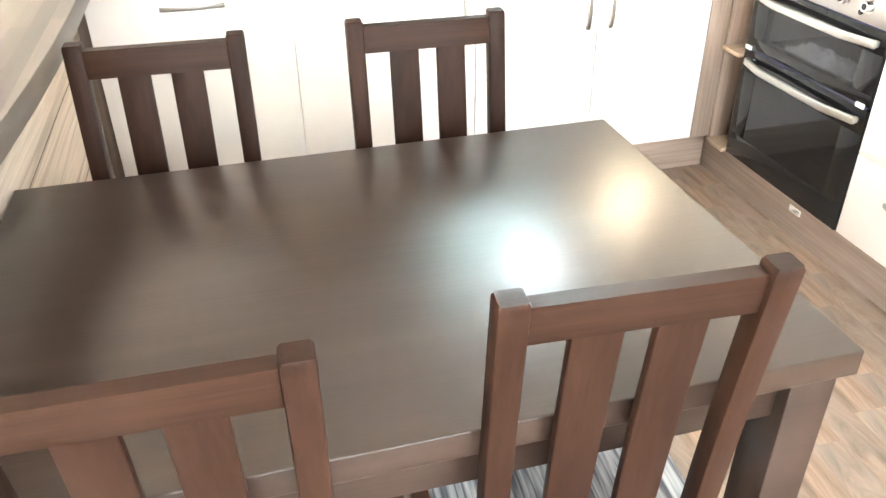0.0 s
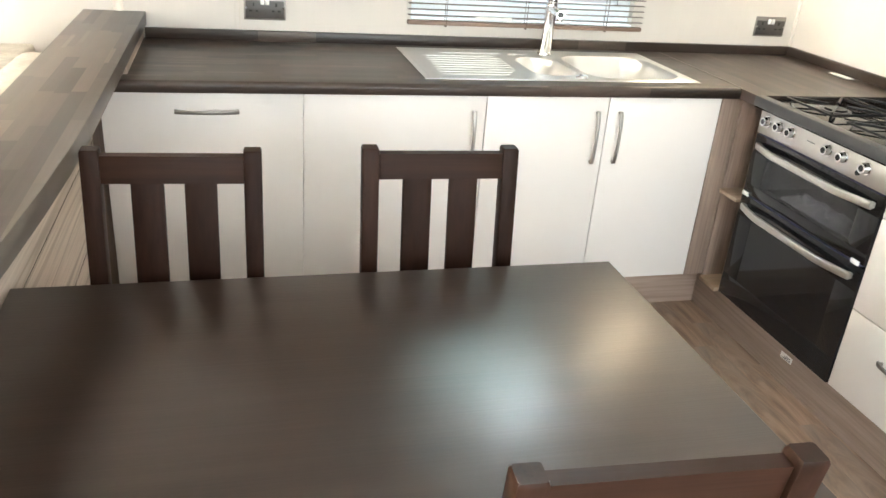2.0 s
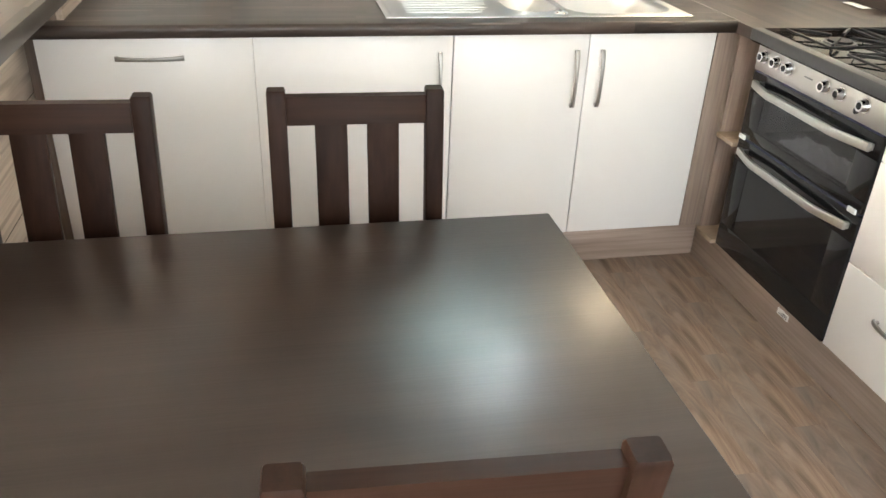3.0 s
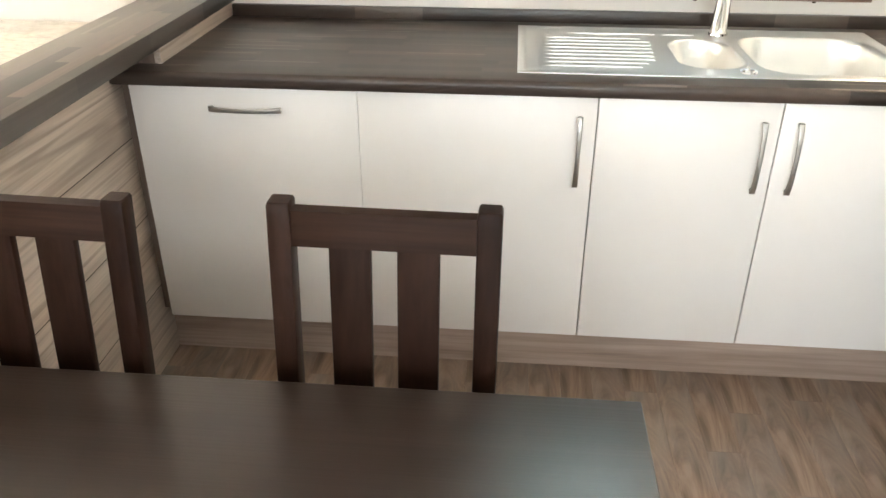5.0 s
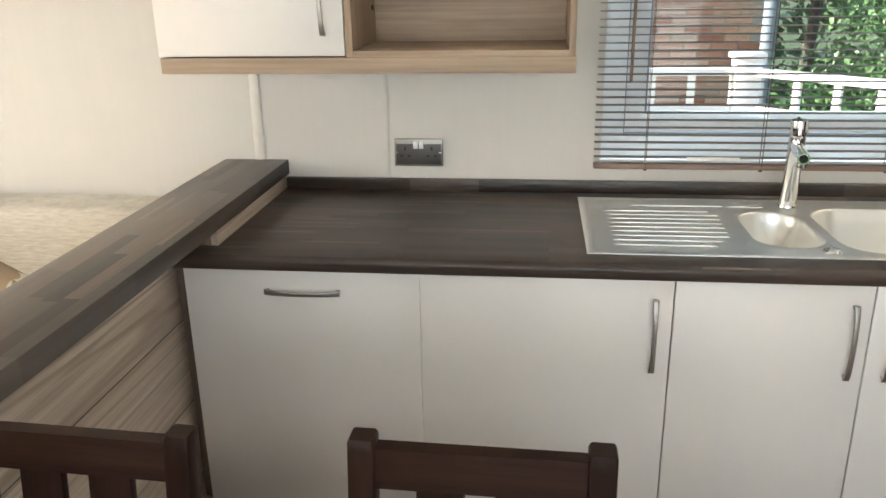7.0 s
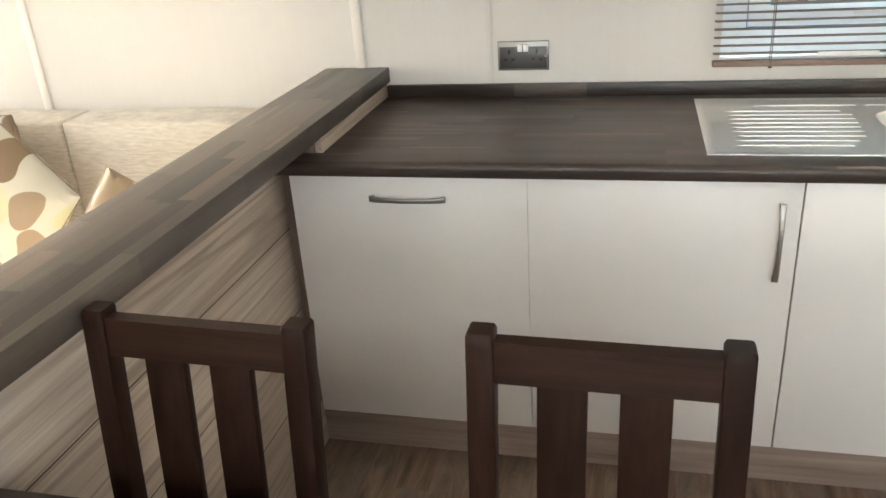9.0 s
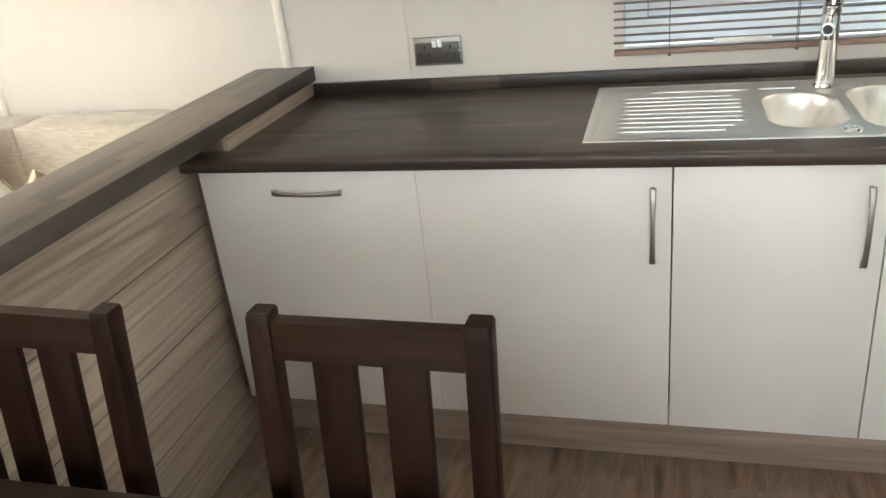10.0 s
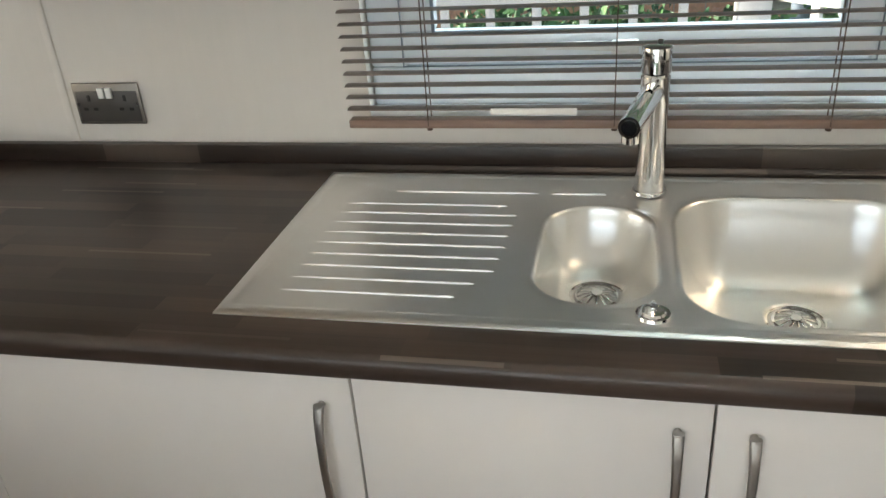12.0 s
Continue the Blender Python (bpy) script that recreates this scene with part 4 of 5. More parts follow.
        part("oven_handle", bm, M_STEEL_Y, door, "flat steel bar handle")
    for y in (y1 - 0.014, y0 + 0.040):
        part("hinge_clip", boxed((xf - 0.007, y - 0.022, 0.552), (xf - 0.001, y + 0.010, 0.566), 0.001), M_WHITE, root, "white plastic transit clip")
    part("oven_label", boxed((2.1385, 2.142, 0.088), (2.1425, 2.198, 0.109), 0.0005), M_PAPER, root, "white rating label with grey print")
    for i in range(3):
        part("label_print", boxed((2.1375, 2.147, 0.092 + i * 0.005), (2.1390, 2.190 - 0.01 * i, 0.0945 + i * 0.005)), M_PRINT, root, smooth=False)
    # hob
    hob = part("hob_plate", boxed((2.066, y0 - 0.002, 0.862), (2.655, y1 + 0.006, 0.892), 0.005), M_OVEN_BLACK, root, "black enamel hob plate")
    part("hob_trim", boxed((2.061, y0 - 0.004, 0.868), (2.100, y1 + 0.008, 0.904), 0.006), M_RIM, root, "dark grey front trim of the hob")
    for bx, by, r in ((2.25, yc + 0.145, 0.045), (2.25, yc - 0.145, 0.034), (2.50, yc + 0.145, 0.034), (2.50, yc - 0.145, 0.05)):
        bm = bmesh.new()
        rod(bm, (bx, by, 0.891), (bx, by, 0.899), r * 1.15, r, 24)
        part("burner", bm, M_RIM, hob, "dark metal burner ring")
        part("burner_cap", rod(bmesh.new(), (bx, by, 0.899), (bx, by, 0.905), r * 0.82, r * 0.75, 24), M_IRON, root, "black burner cap")
        bm = bmesh.new()
        for i in range(4):
            a = math.pi / 4 + i * math.pi / 2
            c, s = math.cos(a), math.sin(a)
            sweep(bm, [((bx + q * c, by + q * s, zz), (-s, c, 0), (0, 0, 1), 1.0) for q, zz in ((0.028, 0.914), (0.09, 0.914), (0.132, 0.912), (0.140, 0.890))], rounded(0.008, 0.009, 0.002, 2))
        q = 0.108
        for e0, e1 in (((-q, -q), (q, -q)), ((q, -q), (q, q)), ((q, q), (-q, q)), ((-q, q), (-q, -q))):
            rod(bm, (bx + e0[0], by + e0[1], 0.910), (bx + e1[0], by + e1[1], 0.910), 0.0042, sides=8)
        part("pan_support", bm, M_IRON, root, "black iron pan support")
    lid = part("glass_lid", boxed((2.640, y0 + 0.006, 0.925), (2.648, y1 - 0.006, 1.42), 0.003), M_BLACK_GLASS, root, "raised black glass lid")
    part("lid_edge", boxed((2.6385, y1 - 0.006, 0.925), (2.6495, y1 + 0.002, 1.42), 0.002), M_STEEL_Y, root, "steel lid edge")
    for y in (y0 + 0.06, y1 - 0.06):
        part("lid_hinge", boxed((2.628, y - 0.02, 0.900), (2.655, y + 0.02, 0.935), 0.003), M_STEEL_Y, root)
    return root


build_cooker()


def crumpled(name, lo, hi, label):
    """A crumpled clear plastic bag lying in the oven."""
    bm = bmesh.new()
    bmesh.ops.create_grid(bm, x_segments=46, y_segments=26, size=1.0)
    lo, hi = Vector(lo), Vector(hi)
    for v in bm.verts:
        p = Vector((v.co.x * 4, v.co.y * 4, 0.3))
        edge = max(0.0, 1 - max(abs(v.co.x), abs(v.co.y)) ** 4)
        h = edge * (0.35 + 0.65 * abs(noise.noise(p)) + 0.3 * abs(noise.noise(p * 2.7)))
        q = Vector((0.5 + v.co.y * 0.5 + 0.04 * noise.noise(p * 1.5), 0.5 + v.co.x * 0.5 + 0.04 * noise.noise(p * 1.9 + Vector((5, 0, 0))), h))
        v.co = Vector((lo.x + (hi.x - lo.x) * q.x, lo.y + (hi.y - lo.y) * q.y, lo.z + (hi.z - lo.z) * q.z))
    return solid(name, bm, M_BAG, ((lo.x + hi.x) / 2, (lo.y + hi.y) / 2, lo.z), label, "bag")


crumpled("plastic_bag", (2.135, 2.06, 0.567), (2.24, 2.44, 0.640), "crumpled clear plastic bag of papers inside the top oven")
bm = bmesh.new()
box(bm, (2.648, 2.83, WT_T), (2.686, 2.935, WT_T + 0.002), 0.0006)
solid("label_card", bm, M_PAPER, (2.667, 2.88, WT_T), "white card label lying on the corner worktop", "label")


# ---- dining table ----
def build_table():
    x0, x1, y0, y1, zt = -0.050, 1.136, 0.852, 1.671, 0.754
    root = thing("dining_table", ((x0 + x1) / 2, (y0 + y1) / 2, 0), "dark brown wooden rectangular dining table with square legs", "table")
    part("tabletop", boxed((x0, y0, zt - 0.042), (x1, y1, zt), 0.003, 3), M_TABLE, root)
    L = 0.074
    for lx in (x0 + 0.012, x1 - 0.012 - L):
        for ly in (y0 + 0.018, y1 - 0.018 - L):
            part("leg", boxed((lx, ly, 0.0), (lx + L, ly + L, zt - 0.042), 0.003), M_TABLE, root)
    z0, z1 = 0.622, zt - 0.042
    part("apron", boxed((x0 + 0.012 + L, y0 + 0.040, z0), (x1 - 0.012 - L, y0 + 0.060, z1), 0.002), M_TABLE, root)
    part("apron", boxed((x0 + 0.012 + L, y1 - 0.060, z0), (x1 - 0.012 - L, y1 - 0.040, z1), 0.002), M_TABLE, root)
    part("apron", boxed((x0 + 0.035, y0 + 0.018 + L, z0), (x0 + 0.055, y1 - 0.018 - L, z1), 0.002), M_TABLE, root)
    part("apron", boxed((x1 - 0.055, y0 + 0.018 + L, z0), (x1 - 0.035, y1 - 0.018 - L, z1), 0.002), M_TABLE, root)
    return root


build_table()


# ---- chairs ----
def build_chair():
    """Faces +y from its back at the origin."""
    root = thing("dining_chair", (0, 0, 0), "dark brown stained wooden slat-back dining chair tucked at the table", "chair", "dining chairs round the table")
    W, P = 0.333, 0.035

    def lean(z):
        return 0.055 * (1 - ((z - 0.44) / 0.53) ** 1.3) - 0.002 if z > 0.44 else 0.053 - 0.09 * ((0.44 - z) / 0.44) ** 1.6

    for s in (-1, 1):
        x = s * (W / 2 - P / 2)
        zs = [0.0, 0.12, 0.26, 0.38, 0.44, 0.52, 0.62, 0.72, 0.82, 0.90, 0.957, 0.9725, 0.977]
        bm = bmesh.new()
        sweep(bm, [((x, lean(z), z), (1, 0, 0), (0, 1, 0), 1.0 if z < 0.975 else 0.88) for z in zs], rounded(P, 0.034, 0.004, 2))
        part("back_post", bm, M_CHAIR, root)
        part("front_leg", boxed((s * 0.183 - 0.019, 0.385, 0.0), (s * 0.183 + 0.019, 0.423, 0.425), 0.003), M_CHAIR, root)
    inner = W / 2 - P

    def rail(name, z0, z1, deep):
        bm = bmesh.new()
        zs = [z0 + (z1 - z0) * i / 4 for i in range(5)]
        sweep(bm, [((0, lean(z) + 0.002, z), (1, 0, 0), (0, 1, 0), 1.0) for z in zs], rounded(2 * inner + 0.002, deep, 0.003, 2))
        part(name, bm, M_CHAIR_X, root)

    rail("top_rail", 0.913, 0.966, 0.022)
    rail("lower_rail", 0.478, 0.512, 0.022)
    for x in (-0.0495, 0.0495):
        bm = bmesh.new()
        zs = [0.511 + (0.914 - 0.511) * i / 6 for i in range(7)]
        sweep(bm, [((x, lean(z) + 0.002, z), (1, 0, 0), (0, 1, 0), 1.0) for z in zs], rounded(0.061, 0.015, 0.003, 2))
        part("slat", bm, M_CHAIR, root)
    part("seat_rail", boxed((-0.150, 0.060, 0.375), (0.150, 0.080, 0.430), 0.002), M_CHAIR_X, root)
    part("seat_rail", boxed((-0.164, 0.397, 0.375), (0.164, 0.415, 0.430), 0.002), M_CHAIR_X, root)
    for s in (-1, 1):
        part("seat_rail", boxed((s * 0.168 - 0.010, 0.075, 0.375), (s * 0.168 + 0.010, 0.400, 0.430), 0.002), M_CHAIR, root)
        part("stretcher", boxed((s * 0.166 - 0.009, 0.02, 0.170), (s * 0.166 + 0.009, 0.392, 0.198), 0.002), M_CHAIR, root)
    part("seat", boxed((-0.198, 0.080, 0.428), (0.198, 0.432, 0.474), 0.018, 4), M_STRIPE, root, "grey and white striped padded seat")
    return root


chair = build_chair()
chair.matrix_basis = pose(0.762, 0.798, 0, 0, 0, -3.1)
copy_thing(chair, pose(0.250, 0.784, 0, 0, 0, -1.4))
copy_thing(chair, pose(0.7715, 1.790, 0, 0, 0, 178.6))
copy_thing(chair, pose(0.2386, 1.787, 0, 0, 0, 177.5))


# ---- lounge sofa ----
def cushion(lo, hi, r, seed, puff=0.012):
    """An upholstered cushion: a rounded block, slightly swollen and uneven."""
    bm = boxed(lo, hi, r, 5)
    bmesh.ops.subdivide_edges(bm, edges=[e for e in bm.edges if e.calc_length() > 0.12], cuts=5, use_grid_fill=True)
    c = (Vector(lo) + Vector(hi)) / 2
    half = (Vector(hi) - Vector(lo)) / 2
    for v in bm.verts:
        q = v.co - c
        f = [1 - abs(q[i] / half[i]) ** 2 for i in range(3)]
        for i in range(3):
            j, k = [a for a in range(3) if a != i]
            v.co[i] += math.copysign(puff * max(0, f[j]) * max(0, f[k]), q[i]) * abs(q[i] / half[i])
        v.co += 0.004 * noise.noise_vector(v.co * 6 + Vector((seed, 0, 0)))
    return bm


sofa = thing("corner_sofa", (-1.0, 2.3, 0.0), "oatmeal woven fabric built-in corner sofa behind the bar", "sofa")
part("base", boxed((-2.95, 2.62, 0.0), (-0.085, WALL_Y - 0.002, 0.30), 0.01), M_SOFA, sofa)
part("base", boxed((-0.72, 0.45, 0.0), (-0.085, 2.615, 0.30), 0.01), M_SOFA, sofa)
for i, (a, b) in enumerate(((-2.94, -1.68), (-1.675, -0.70))):
    part("seat_cushion", cushion((a, 2.60, 0.30), (b, 3.10, 0.455), 0.04, i), M_SOFA, sofa)
for i, (a, b) in enumerate(((0.47, 1.15), (1.155, 1.885), (1.89, 2.59))):
    part("seat_cushion", cushion((-0.73, a, 0.30), (-0.26, b, 0.455), 0.04, i + 4), M_SOFA, sofa)
for i, (a, b) in enumerate(((-2.94, -1.97), (-1.965, -0.985), (-0.980, -0.30))):
    part("back_cushion", cushion((a, 3.10, 0.44), (b, WALL_Y - 0.012, 0.872), 0.012, i + 9, 0.008), M_SOFA, sofa)
for i, (a, b) in enumerate(((0.47, 1.22), (1.225, 1.855), (1.86, 2.515), (2.52, 3.09))):
    part("back_cushion", cushion((-0.325, a, 0.44), (-0.090, b, 0.888), 0.06, i + 15, 0.02), M_SOFA, sofa)


def pillow(at, size, turn, label, seed):
    """A square scatter cushion, pinched at its corners, with piping."""
    root = thing("scatter_cushion", at, label, "cushion", "scatter cushions on the sofa")
    m = pose(0, 0, 0, *turn)
    bm = bmesh.new()
    bmesh.ops.create_uvsphere(bm, u_segments=40, v_segments=24, radius=1.0)
    for v in bm.verts:
        x, y, z = v.co
        r = max(abs(x), abs(z), 1e-6)
        h = math.hypot(x, z)
        k = (h / r) ** 0.84 * (1 - 0.05 * (1 - (min(abs(x), abs(z)) / r) ** 2) * min(1.0, h) ** 4) if h > 1e-5 else 1.0
        sx, sz = x * k, z * k
        e = min(1.0, max(abs(sx), abs(sz)))
        t = y * (1 - 0.45 * e ** 3) + 0.10 * noise.noise(Vector((sx * 3, y, sz * 3 + seed)))
        v.co = Vector((sx * size / 2, t * 0.10, sz * size / 2))
    low = min((m @ v.co).z for v in bm.verts)
    bm.transform(Matrix.Translation(Vector(at) + Vector((0, 0, -low))) @ m)
    body = part("cover", bm, M_PILLOW, root)
    bm = bmesh.new()
    pts = []
    for i in range(65):
        a = 2 * math.pi * i / 64
        x, z = math.cos(a), math.sin(a)
        q = max(abs(x), abs(z))
        k = (1.0 / q) ** 0.84 * (1 - 0.05 * (1 - (min(abs(x), abs(z)) / q) ** 2))
        pts.append(Vector((x * k * size / 2 * 1.0, 0, z * k * size / 2 * 1.0)))
    ringp = []
    for i, p in enumerate(pts):
        d = (pts[(i + 1) % 64] - pts[i - 1 if i else 63]).normalized()
        ringp.append((p, d.cross(Vector((0, 1, 0))), (0, 1, 0), 1.0))
    sweep(bm, ringp, circle(0.0028, 6), cap=False)
    bm.transform(Matrix.Translation(Vector(at) + Vector((0, 0, -low))) @ m)
    part("piping", bm, M_PIPING, root, "brown piped edge")
    return root


pillow((-0.98, 2.80, 0.462), 0.385, (-20, 36, -14), "cream scatter cushion with brown and purple leaf print", 1.0)
pillow((-1.27, 2.985, 0.462), 0.45, (-12, -6, -4), "cream scatter cushion with large leaf print against the sofa back", 4.0)
pillow((-0.45, 2.62, 0.462), 0.325, (-20, -42, 80), "cream leaf-print scatter cushion leaning on the bar side", 7.0)

# ---- outside the kitchen window ----
GROUND = -0.55
solid("ground", boxed((-400, -400, GROUND - 0.2), (400, 400, GROUND)), M_LAWN, (0, 0, GROUND), "mown grass around the caravan", "ground", "structure", smooth=False)
solid("deck", boxed((-1.5, 3.75, GROUND), (3.6, 6.12, -0.03), 0.01), M_DECK, (1.0, 5.0, GROUND), "grey boarded deck outside the kitchen window", "deck", "structure")


def railing(a, b, label, posts):
    """A painted rail with balusters between two places on the deck."""
    a, b = Vector((*a, 0)), Vector((*b, 0))
    root = thing("deck_railing", (a + b) / 2 + Vector((0, 0, -0.03)), label, "railing", "deck railings")
    run = (b - a).normalized()
    side = run.cross(Vector((0, 0, 1)))
    up = Vector((0, 0, 1))
    for z, w, h in ((0.945, 0.09, 0.045), (0.72, 0.05, 0.05), (0.08, 0.05, 0.06)):
        part("rail", sweep(bmesh.new(), [(a + up * z, side, up, 1.0), (b + up * z, side, up, 1.0)], rounded(w, h, 0.008, 2)), M_RAILING, root)
    n = max(2, round((b - a).length / 0.235))
    for i in range(1, n):
        p = a.lerp(b, i / n)
        part("baluster", sweep(bmesh.new(), [(p + up * 0.06, run, side, 1.0), (p + up * 0.93, run, side, 1.0)], rounded(0.045, 0.03, 0.005, 2)), M_RAILING, root)
    for p in posts:
        p = Vector((*p, 0))
        post = part("post", boxed(p + Vector((-0.075, -0.075, -0.03)), p + Vector((0.075, 0.075, 1.02)), 0.006), M_RAILING, root)
        part("post_cap", boxed(p + Vector((-0.095, -0.095, 1.02)), p + Vector((0.095, 0.095, 1.06)), 0.015), M_RAILING, post)
    return root


railing((-1.3, 6.0), (2.0, 6.0), "white painted deck railing with square balusters", [(2.08, 6.0), (-1.38, 6.0)])
railing((2.15, 5.93), (3.3, 4.7), "white painted deck railing returning beside the shrubs", [(3.36, 4.63)])


def leaf_cloud(count, blobs, size, rng):
    """Many small folded leaves scattered through some clumps."""
    verts, faces = [], []
    for _ in range(count):
        c, r = blobs[int(rng.integers(len(blobs)))]
        d = rng.normal(size=3)
        d /= np.linalg.norm(d)
        p = np.array(c) + d * np.array(r) * (rng.random() ** 0.4) * (0.75 + 0.5 * rng.random())
        u = rng.normal(size=3)
        u /= np.linalg.norm(u)
        w = np.cross(u, rng.normal(size=3))
        w /= np.linalg.norm(w) + 1e-9
        nrm = np.cross(u, w)
        s = size * (0.6 + 0.8 * rng.random())
        k = len(verts)
        verts += [tuple(p), tuple(p + u * s * 0.5 + w * s * 0.32 + nrm * s * 0.08), tuple(p + u * s), tuple(p + u * s * 0.5 - w * s * 0.32 + nrm * s * 0.08)]
        faces += [(k, k + 1, k + 2), (k, k + 2, k + 3)]
    return verts, faces


def shrub(name, at, blobs, count, size, label, seed, trunk):
    rng = np.random.default_rng(seed)
    root = thing(name, at, label, name)
    bm = bmesh.new()
    base = Vector(at)
    top = base + Vector((0, 0, trunk))
    sweep(bm, [(base.lerp(top, f) + Vector((0.05 * math.sin(4 * f + seed), 0.04 * math.cos(5 * f), 0)), (1, 0, 0), (0, 1, 0), 1 - 0.55 * f) for f in (0, 0.25, 0.5, 0.75, 1)], circle(0.075, 12))
    t = part("trunk", bm, M_BARK, root)
    for i, (c, r) in enumerate(blobs[:6]):
        s = base.lerp(top, 0.45 + 0.08 * i)
        e = Vector(c)
        part("limb", sweep(bmesh.new(), [(s.lerp(e, f) + Vector((0, 0, 0.12 * math.sin(3.1 * f))), (1, 0, 0), (0, 1, 0), 1 - 0.7 * f) for f in (0, 0.3, 0.6, 0.95)], circle(0.026, 8)), M_BARK, t)
    verts, faces = leaf_cloud(count, blobs, size, rng)
    me = bpy.data.meshes.new("crown")
    me.from_pydata([tuple(Vector(v) - base) for v in verts], [], faces)
    me.materials.append(M_LEAF)
    ob = new("crown", me)
    ob.parent = root
    return root


rng0 = np.random.default_rng(5)
shrub("tree", (4.15, 7.4, GROUND), [((4.15 + rng0.normal() * 0.5, 7.4 + rng0.normal() * 0.4, 1.3 + rng0.normal() * 0.75), (0.55, 0.5, 0.45)) for _ in range(20)], 24000, 0.058, "leafy green tree beside the deck", 11, 2.2)
shrub("tree", (5.6, 8.6, GROUND), [((5.6 + rng0.normal() * 0.9, 8.6 + rng0.normal() * 0.5, 1.4 + rng0.normal() * 0.9), (0.6, 0.5, 0.5)) for _ in range(16)], 12000, 0.08, "leafy green tree beyond the deck", 12, 2.4)
shrub("tree", (1.3, 9.4, GROUND), [((1.3 + rng0.normal() * 1.0, 9.4 + rng0.normal() * 0.4, 2.1 + rng0.normal() * 0.45), (0.6, 0.5, 0.4)) for _ in range(14)], 6000, 0.10, "leafy green tree behind the brick wall", 13, 2.6)
shrub("tree", (3.6, 9.7, GROUND), [((3.2 + rng0.normal() * 1.5, 9.4 + rng0.normal() * 0.4, 3.7 + rng0.normal() * 0.8), (0.75, 0.6, 0.5)) for _ in range(26)], 15000, 0.11, "tall leafy green tree overhanging the garden wall", 17, 3.4)
for k, x in enumerate((-0.1, 0.65, 1.35, 2.1, 2.75, 3.5)):
    shrub("shrub", (x, 7.55, GROUND), [((x + rng0.normal() * 0.22, 7.55 + rng0.normal() * 0.15, 0.06 + rng0.normal() * 0.14), (0.3, 0.22, 0.2)) for _ in range(8)], 2000, 0.07, "low green shrub planted before the brick wall", 30 + k, 0.4)
shrub("tree", (0.3, 10.4, GROUND), [((0.6 + rng0.normal() * 1.2, 10.1 + rng0.normal() * 0.4, 4.7 + rng0.normal() * 0.8), (0.8, 0.6, 0.55)) for _ in range(24)], 15000, 0.13, "tall leafy green tree rising behind the garden wall", 19, 4.2)
solid("pole", rod(bmesh.new(), (2.62, 7.6, GROUND), (2.62, 7.6, 3.2), 0.065, 0.055, 16), M_PIPE, (2.62, 7.6, GROUND), "grey-blue metal pole beyond the deck", "pole")
hv, hf = leaf_cloud(22000, [((x, 12.0 + 0.4 * math.sin(x * 3), z), (0.9, 0.7, 0.8)) for x in np.arange(-6, 14, 1.1) for z in (0.1, 1.3, 2.4, 3.6, 4.7)], 0.18, np.random.default_rng(3))
hme = bpy.data.meshes.new("hedge")
hme.from_pydata(hv, [], hf)
hme.materials.append(M_LEAF)
tagged(new("hedge", hme), "tall green hedge at the edge of the plot", "hedge", kind="stuff")

# brick garden wall, brick by brick
BW_Y, BW_X0, BW_X1, BW_Z1 = 8.2, -0.4, 2.75, 1.5
garden_wall = thing("garden_wall", ((BW_X0 + BW_X1) / 2, BW_Y + 0.1, GROUND), "red brick garden wall beyond the deck", "wall")
part("mortar", boxed((BW_X0, BW_Y + 0.012, GROUND), (BW_X1, BW_Y + 0.2, BW_Z1 - 0.005)), M_MORTAR, garden_wall, "pale mortar core", smooth=False)
part("coping", boxed((BW_X0 - 0.03, BW_Y - 0.03, BW_Z1 - 0.005), (BW_X1 + 0.03, BW_Y + 0.24, BW_Z1 + 0.05), 0.01), M_MORTAR, garden_wall, "pale stone coping")
brick_mesh = finish("brick", boxed((-0.1075, 0, 0), (0.1075, 0.1, 0.065), 0.004, 1), M_BRICK, smooth=False)
row = 0
z = 0.42
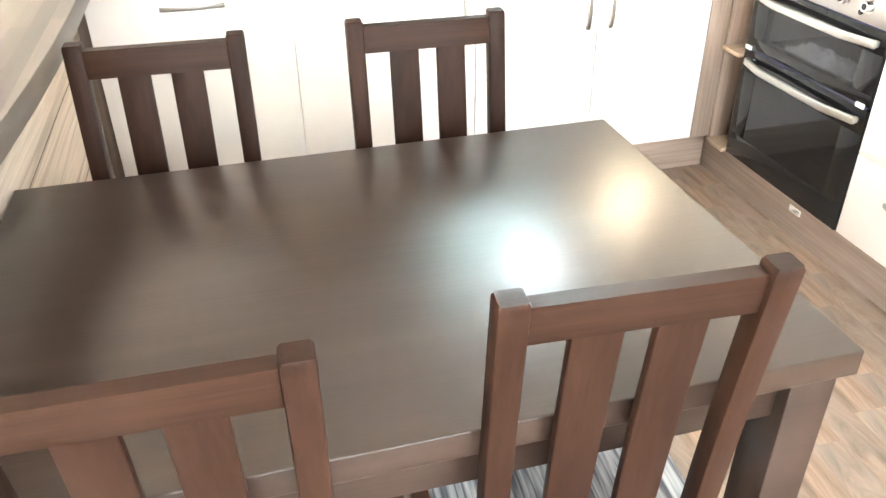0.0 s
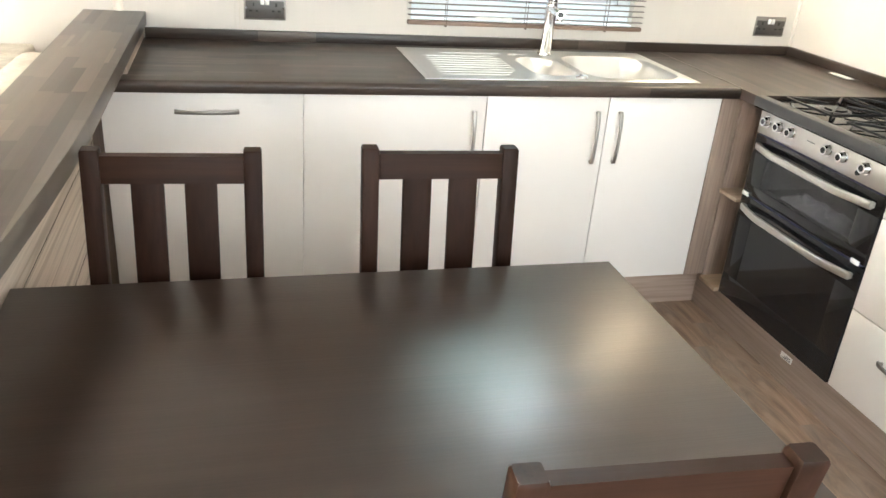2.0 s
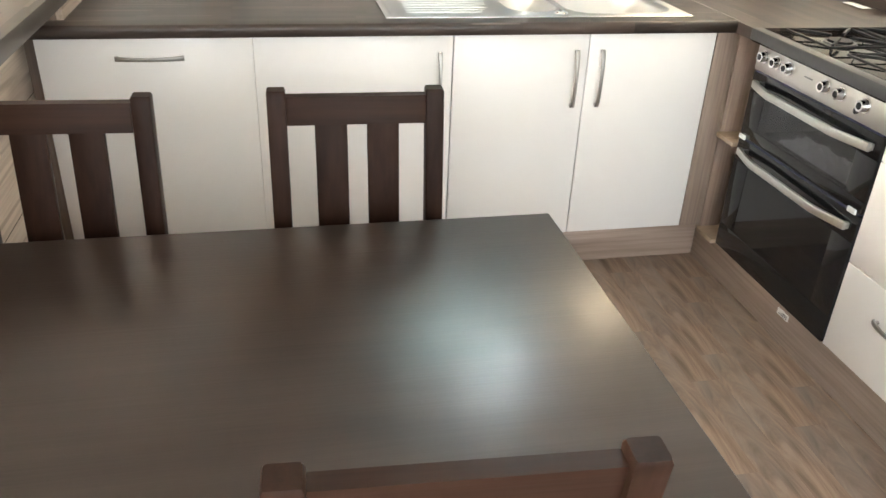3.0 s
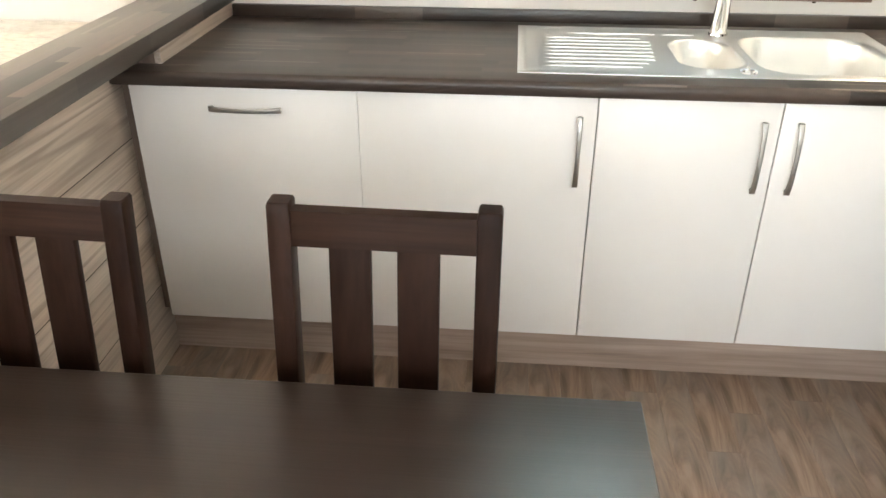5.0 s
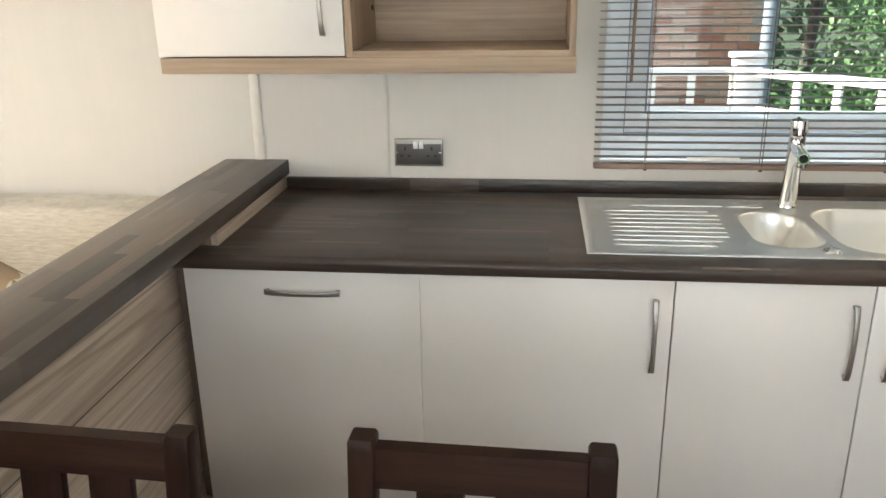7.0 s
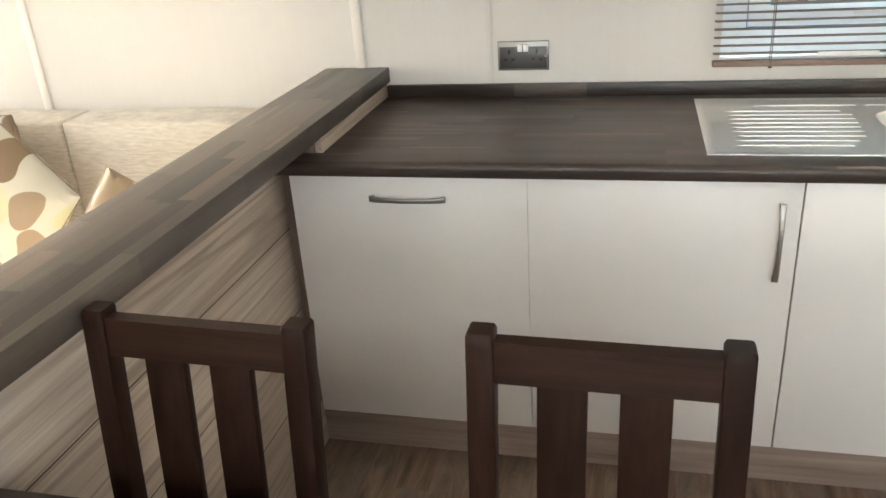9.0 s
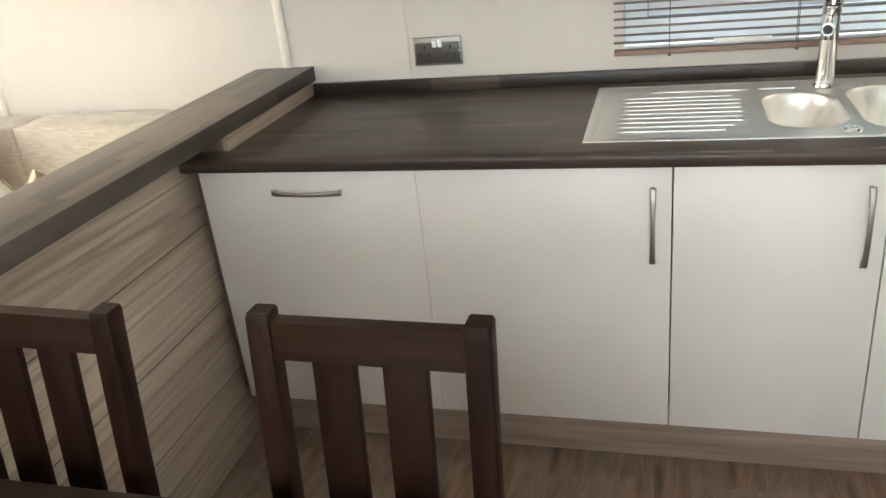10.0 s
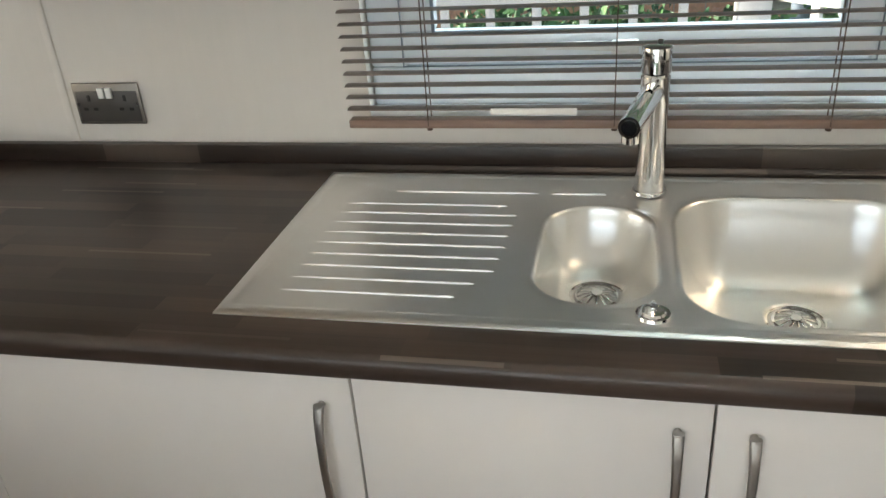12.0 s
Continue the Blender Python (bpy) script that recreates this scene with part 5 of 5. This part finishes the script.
while z + 0.065 < BW_Z1:
    x = BW_X0 + 0.115 + (0.1125 if row % 2 else 0)
    while x + 0.1 < BW_X1:
        ob = new("brick", brick_mesh)
        ob.parent = garden_wall
        ob.location = Vector((x, BW_Y + random.uniform(-0.003, 0.003), z)) - garden_wall.location
        x += 0.225
    row += 1
    z += 0.075
low_verts, low_faces = [], []
z = GROUND
while z < 0.36:
    x = BW_X0 + 0.01 + (0.1125 if row % 2 else 0)
    while x + 0.215 < BW_X1:
        k = len(low_verts)
        for dx, dy, dz in ((0, 0, 0), (0.215, 0, 0), (0.215, 0.1, 0), (0, 0.1, 0), (0, 0, 0.065), (0.215, 0, 0.065), (0.215, 0.1, 0.065), (0, 0.1, 0.065)):
            low_verts.append(tuple(Vector((x + dx, BW_Y + dy, z + dz)) - garden_wall.location))
        low_faces += [(k, k + 1, k + 5, k + 4), (k + 1, k + 2, k + 6, k + 5), (k + 3, k, k + 4, k + 7), (k + 4, k + 5, k + 6, k + 7)]
        x += 0.225
    row += 1
    z += 0.075
lme = bpy.data.meshes.new("lower_courses")
lme.from_pydata(low_verts, [], low_faces)
lme.materials.append(M_BRICK)
lo_b = new("lower_courses", lme)
lo_b.parent = garden_wall
tagged(lo_b, kind="stuff")

# ---- floor planks, one by one ----
PW, PL = 0.092, 0.64
plank_meshes = {}


def plank_mesh(length):
    key = round(length, 3)
    if key not in plank_meshes:
        plank_meshes[key] = finish("plank", boxed((0.0002, 0.0002, -0.004), (PW - 0.0002, length - 0.0002, 0.0)), M_FLOOR, smooth=False)
    return plank_meshes[key]


col = 0
x = -0.0745
while x + PW < WALL_X:
    y = SOUTH_Y - (0.0, 0.52, 0.23, 0.71, 0.37)[col % 5]
    end = 2.79 if x < 2.14 else 0.60
    while y < end - 0.03:
        a, b = max(y, SOUTH_Y), min(y + PL, end)
        if b - a > 0.03:
            ob = new("plank", plank_mesh(b - a))
            ob.parent = floor
            ob.location = (x, a, 0.0)
        y += PL
    x += PW
    col += 1
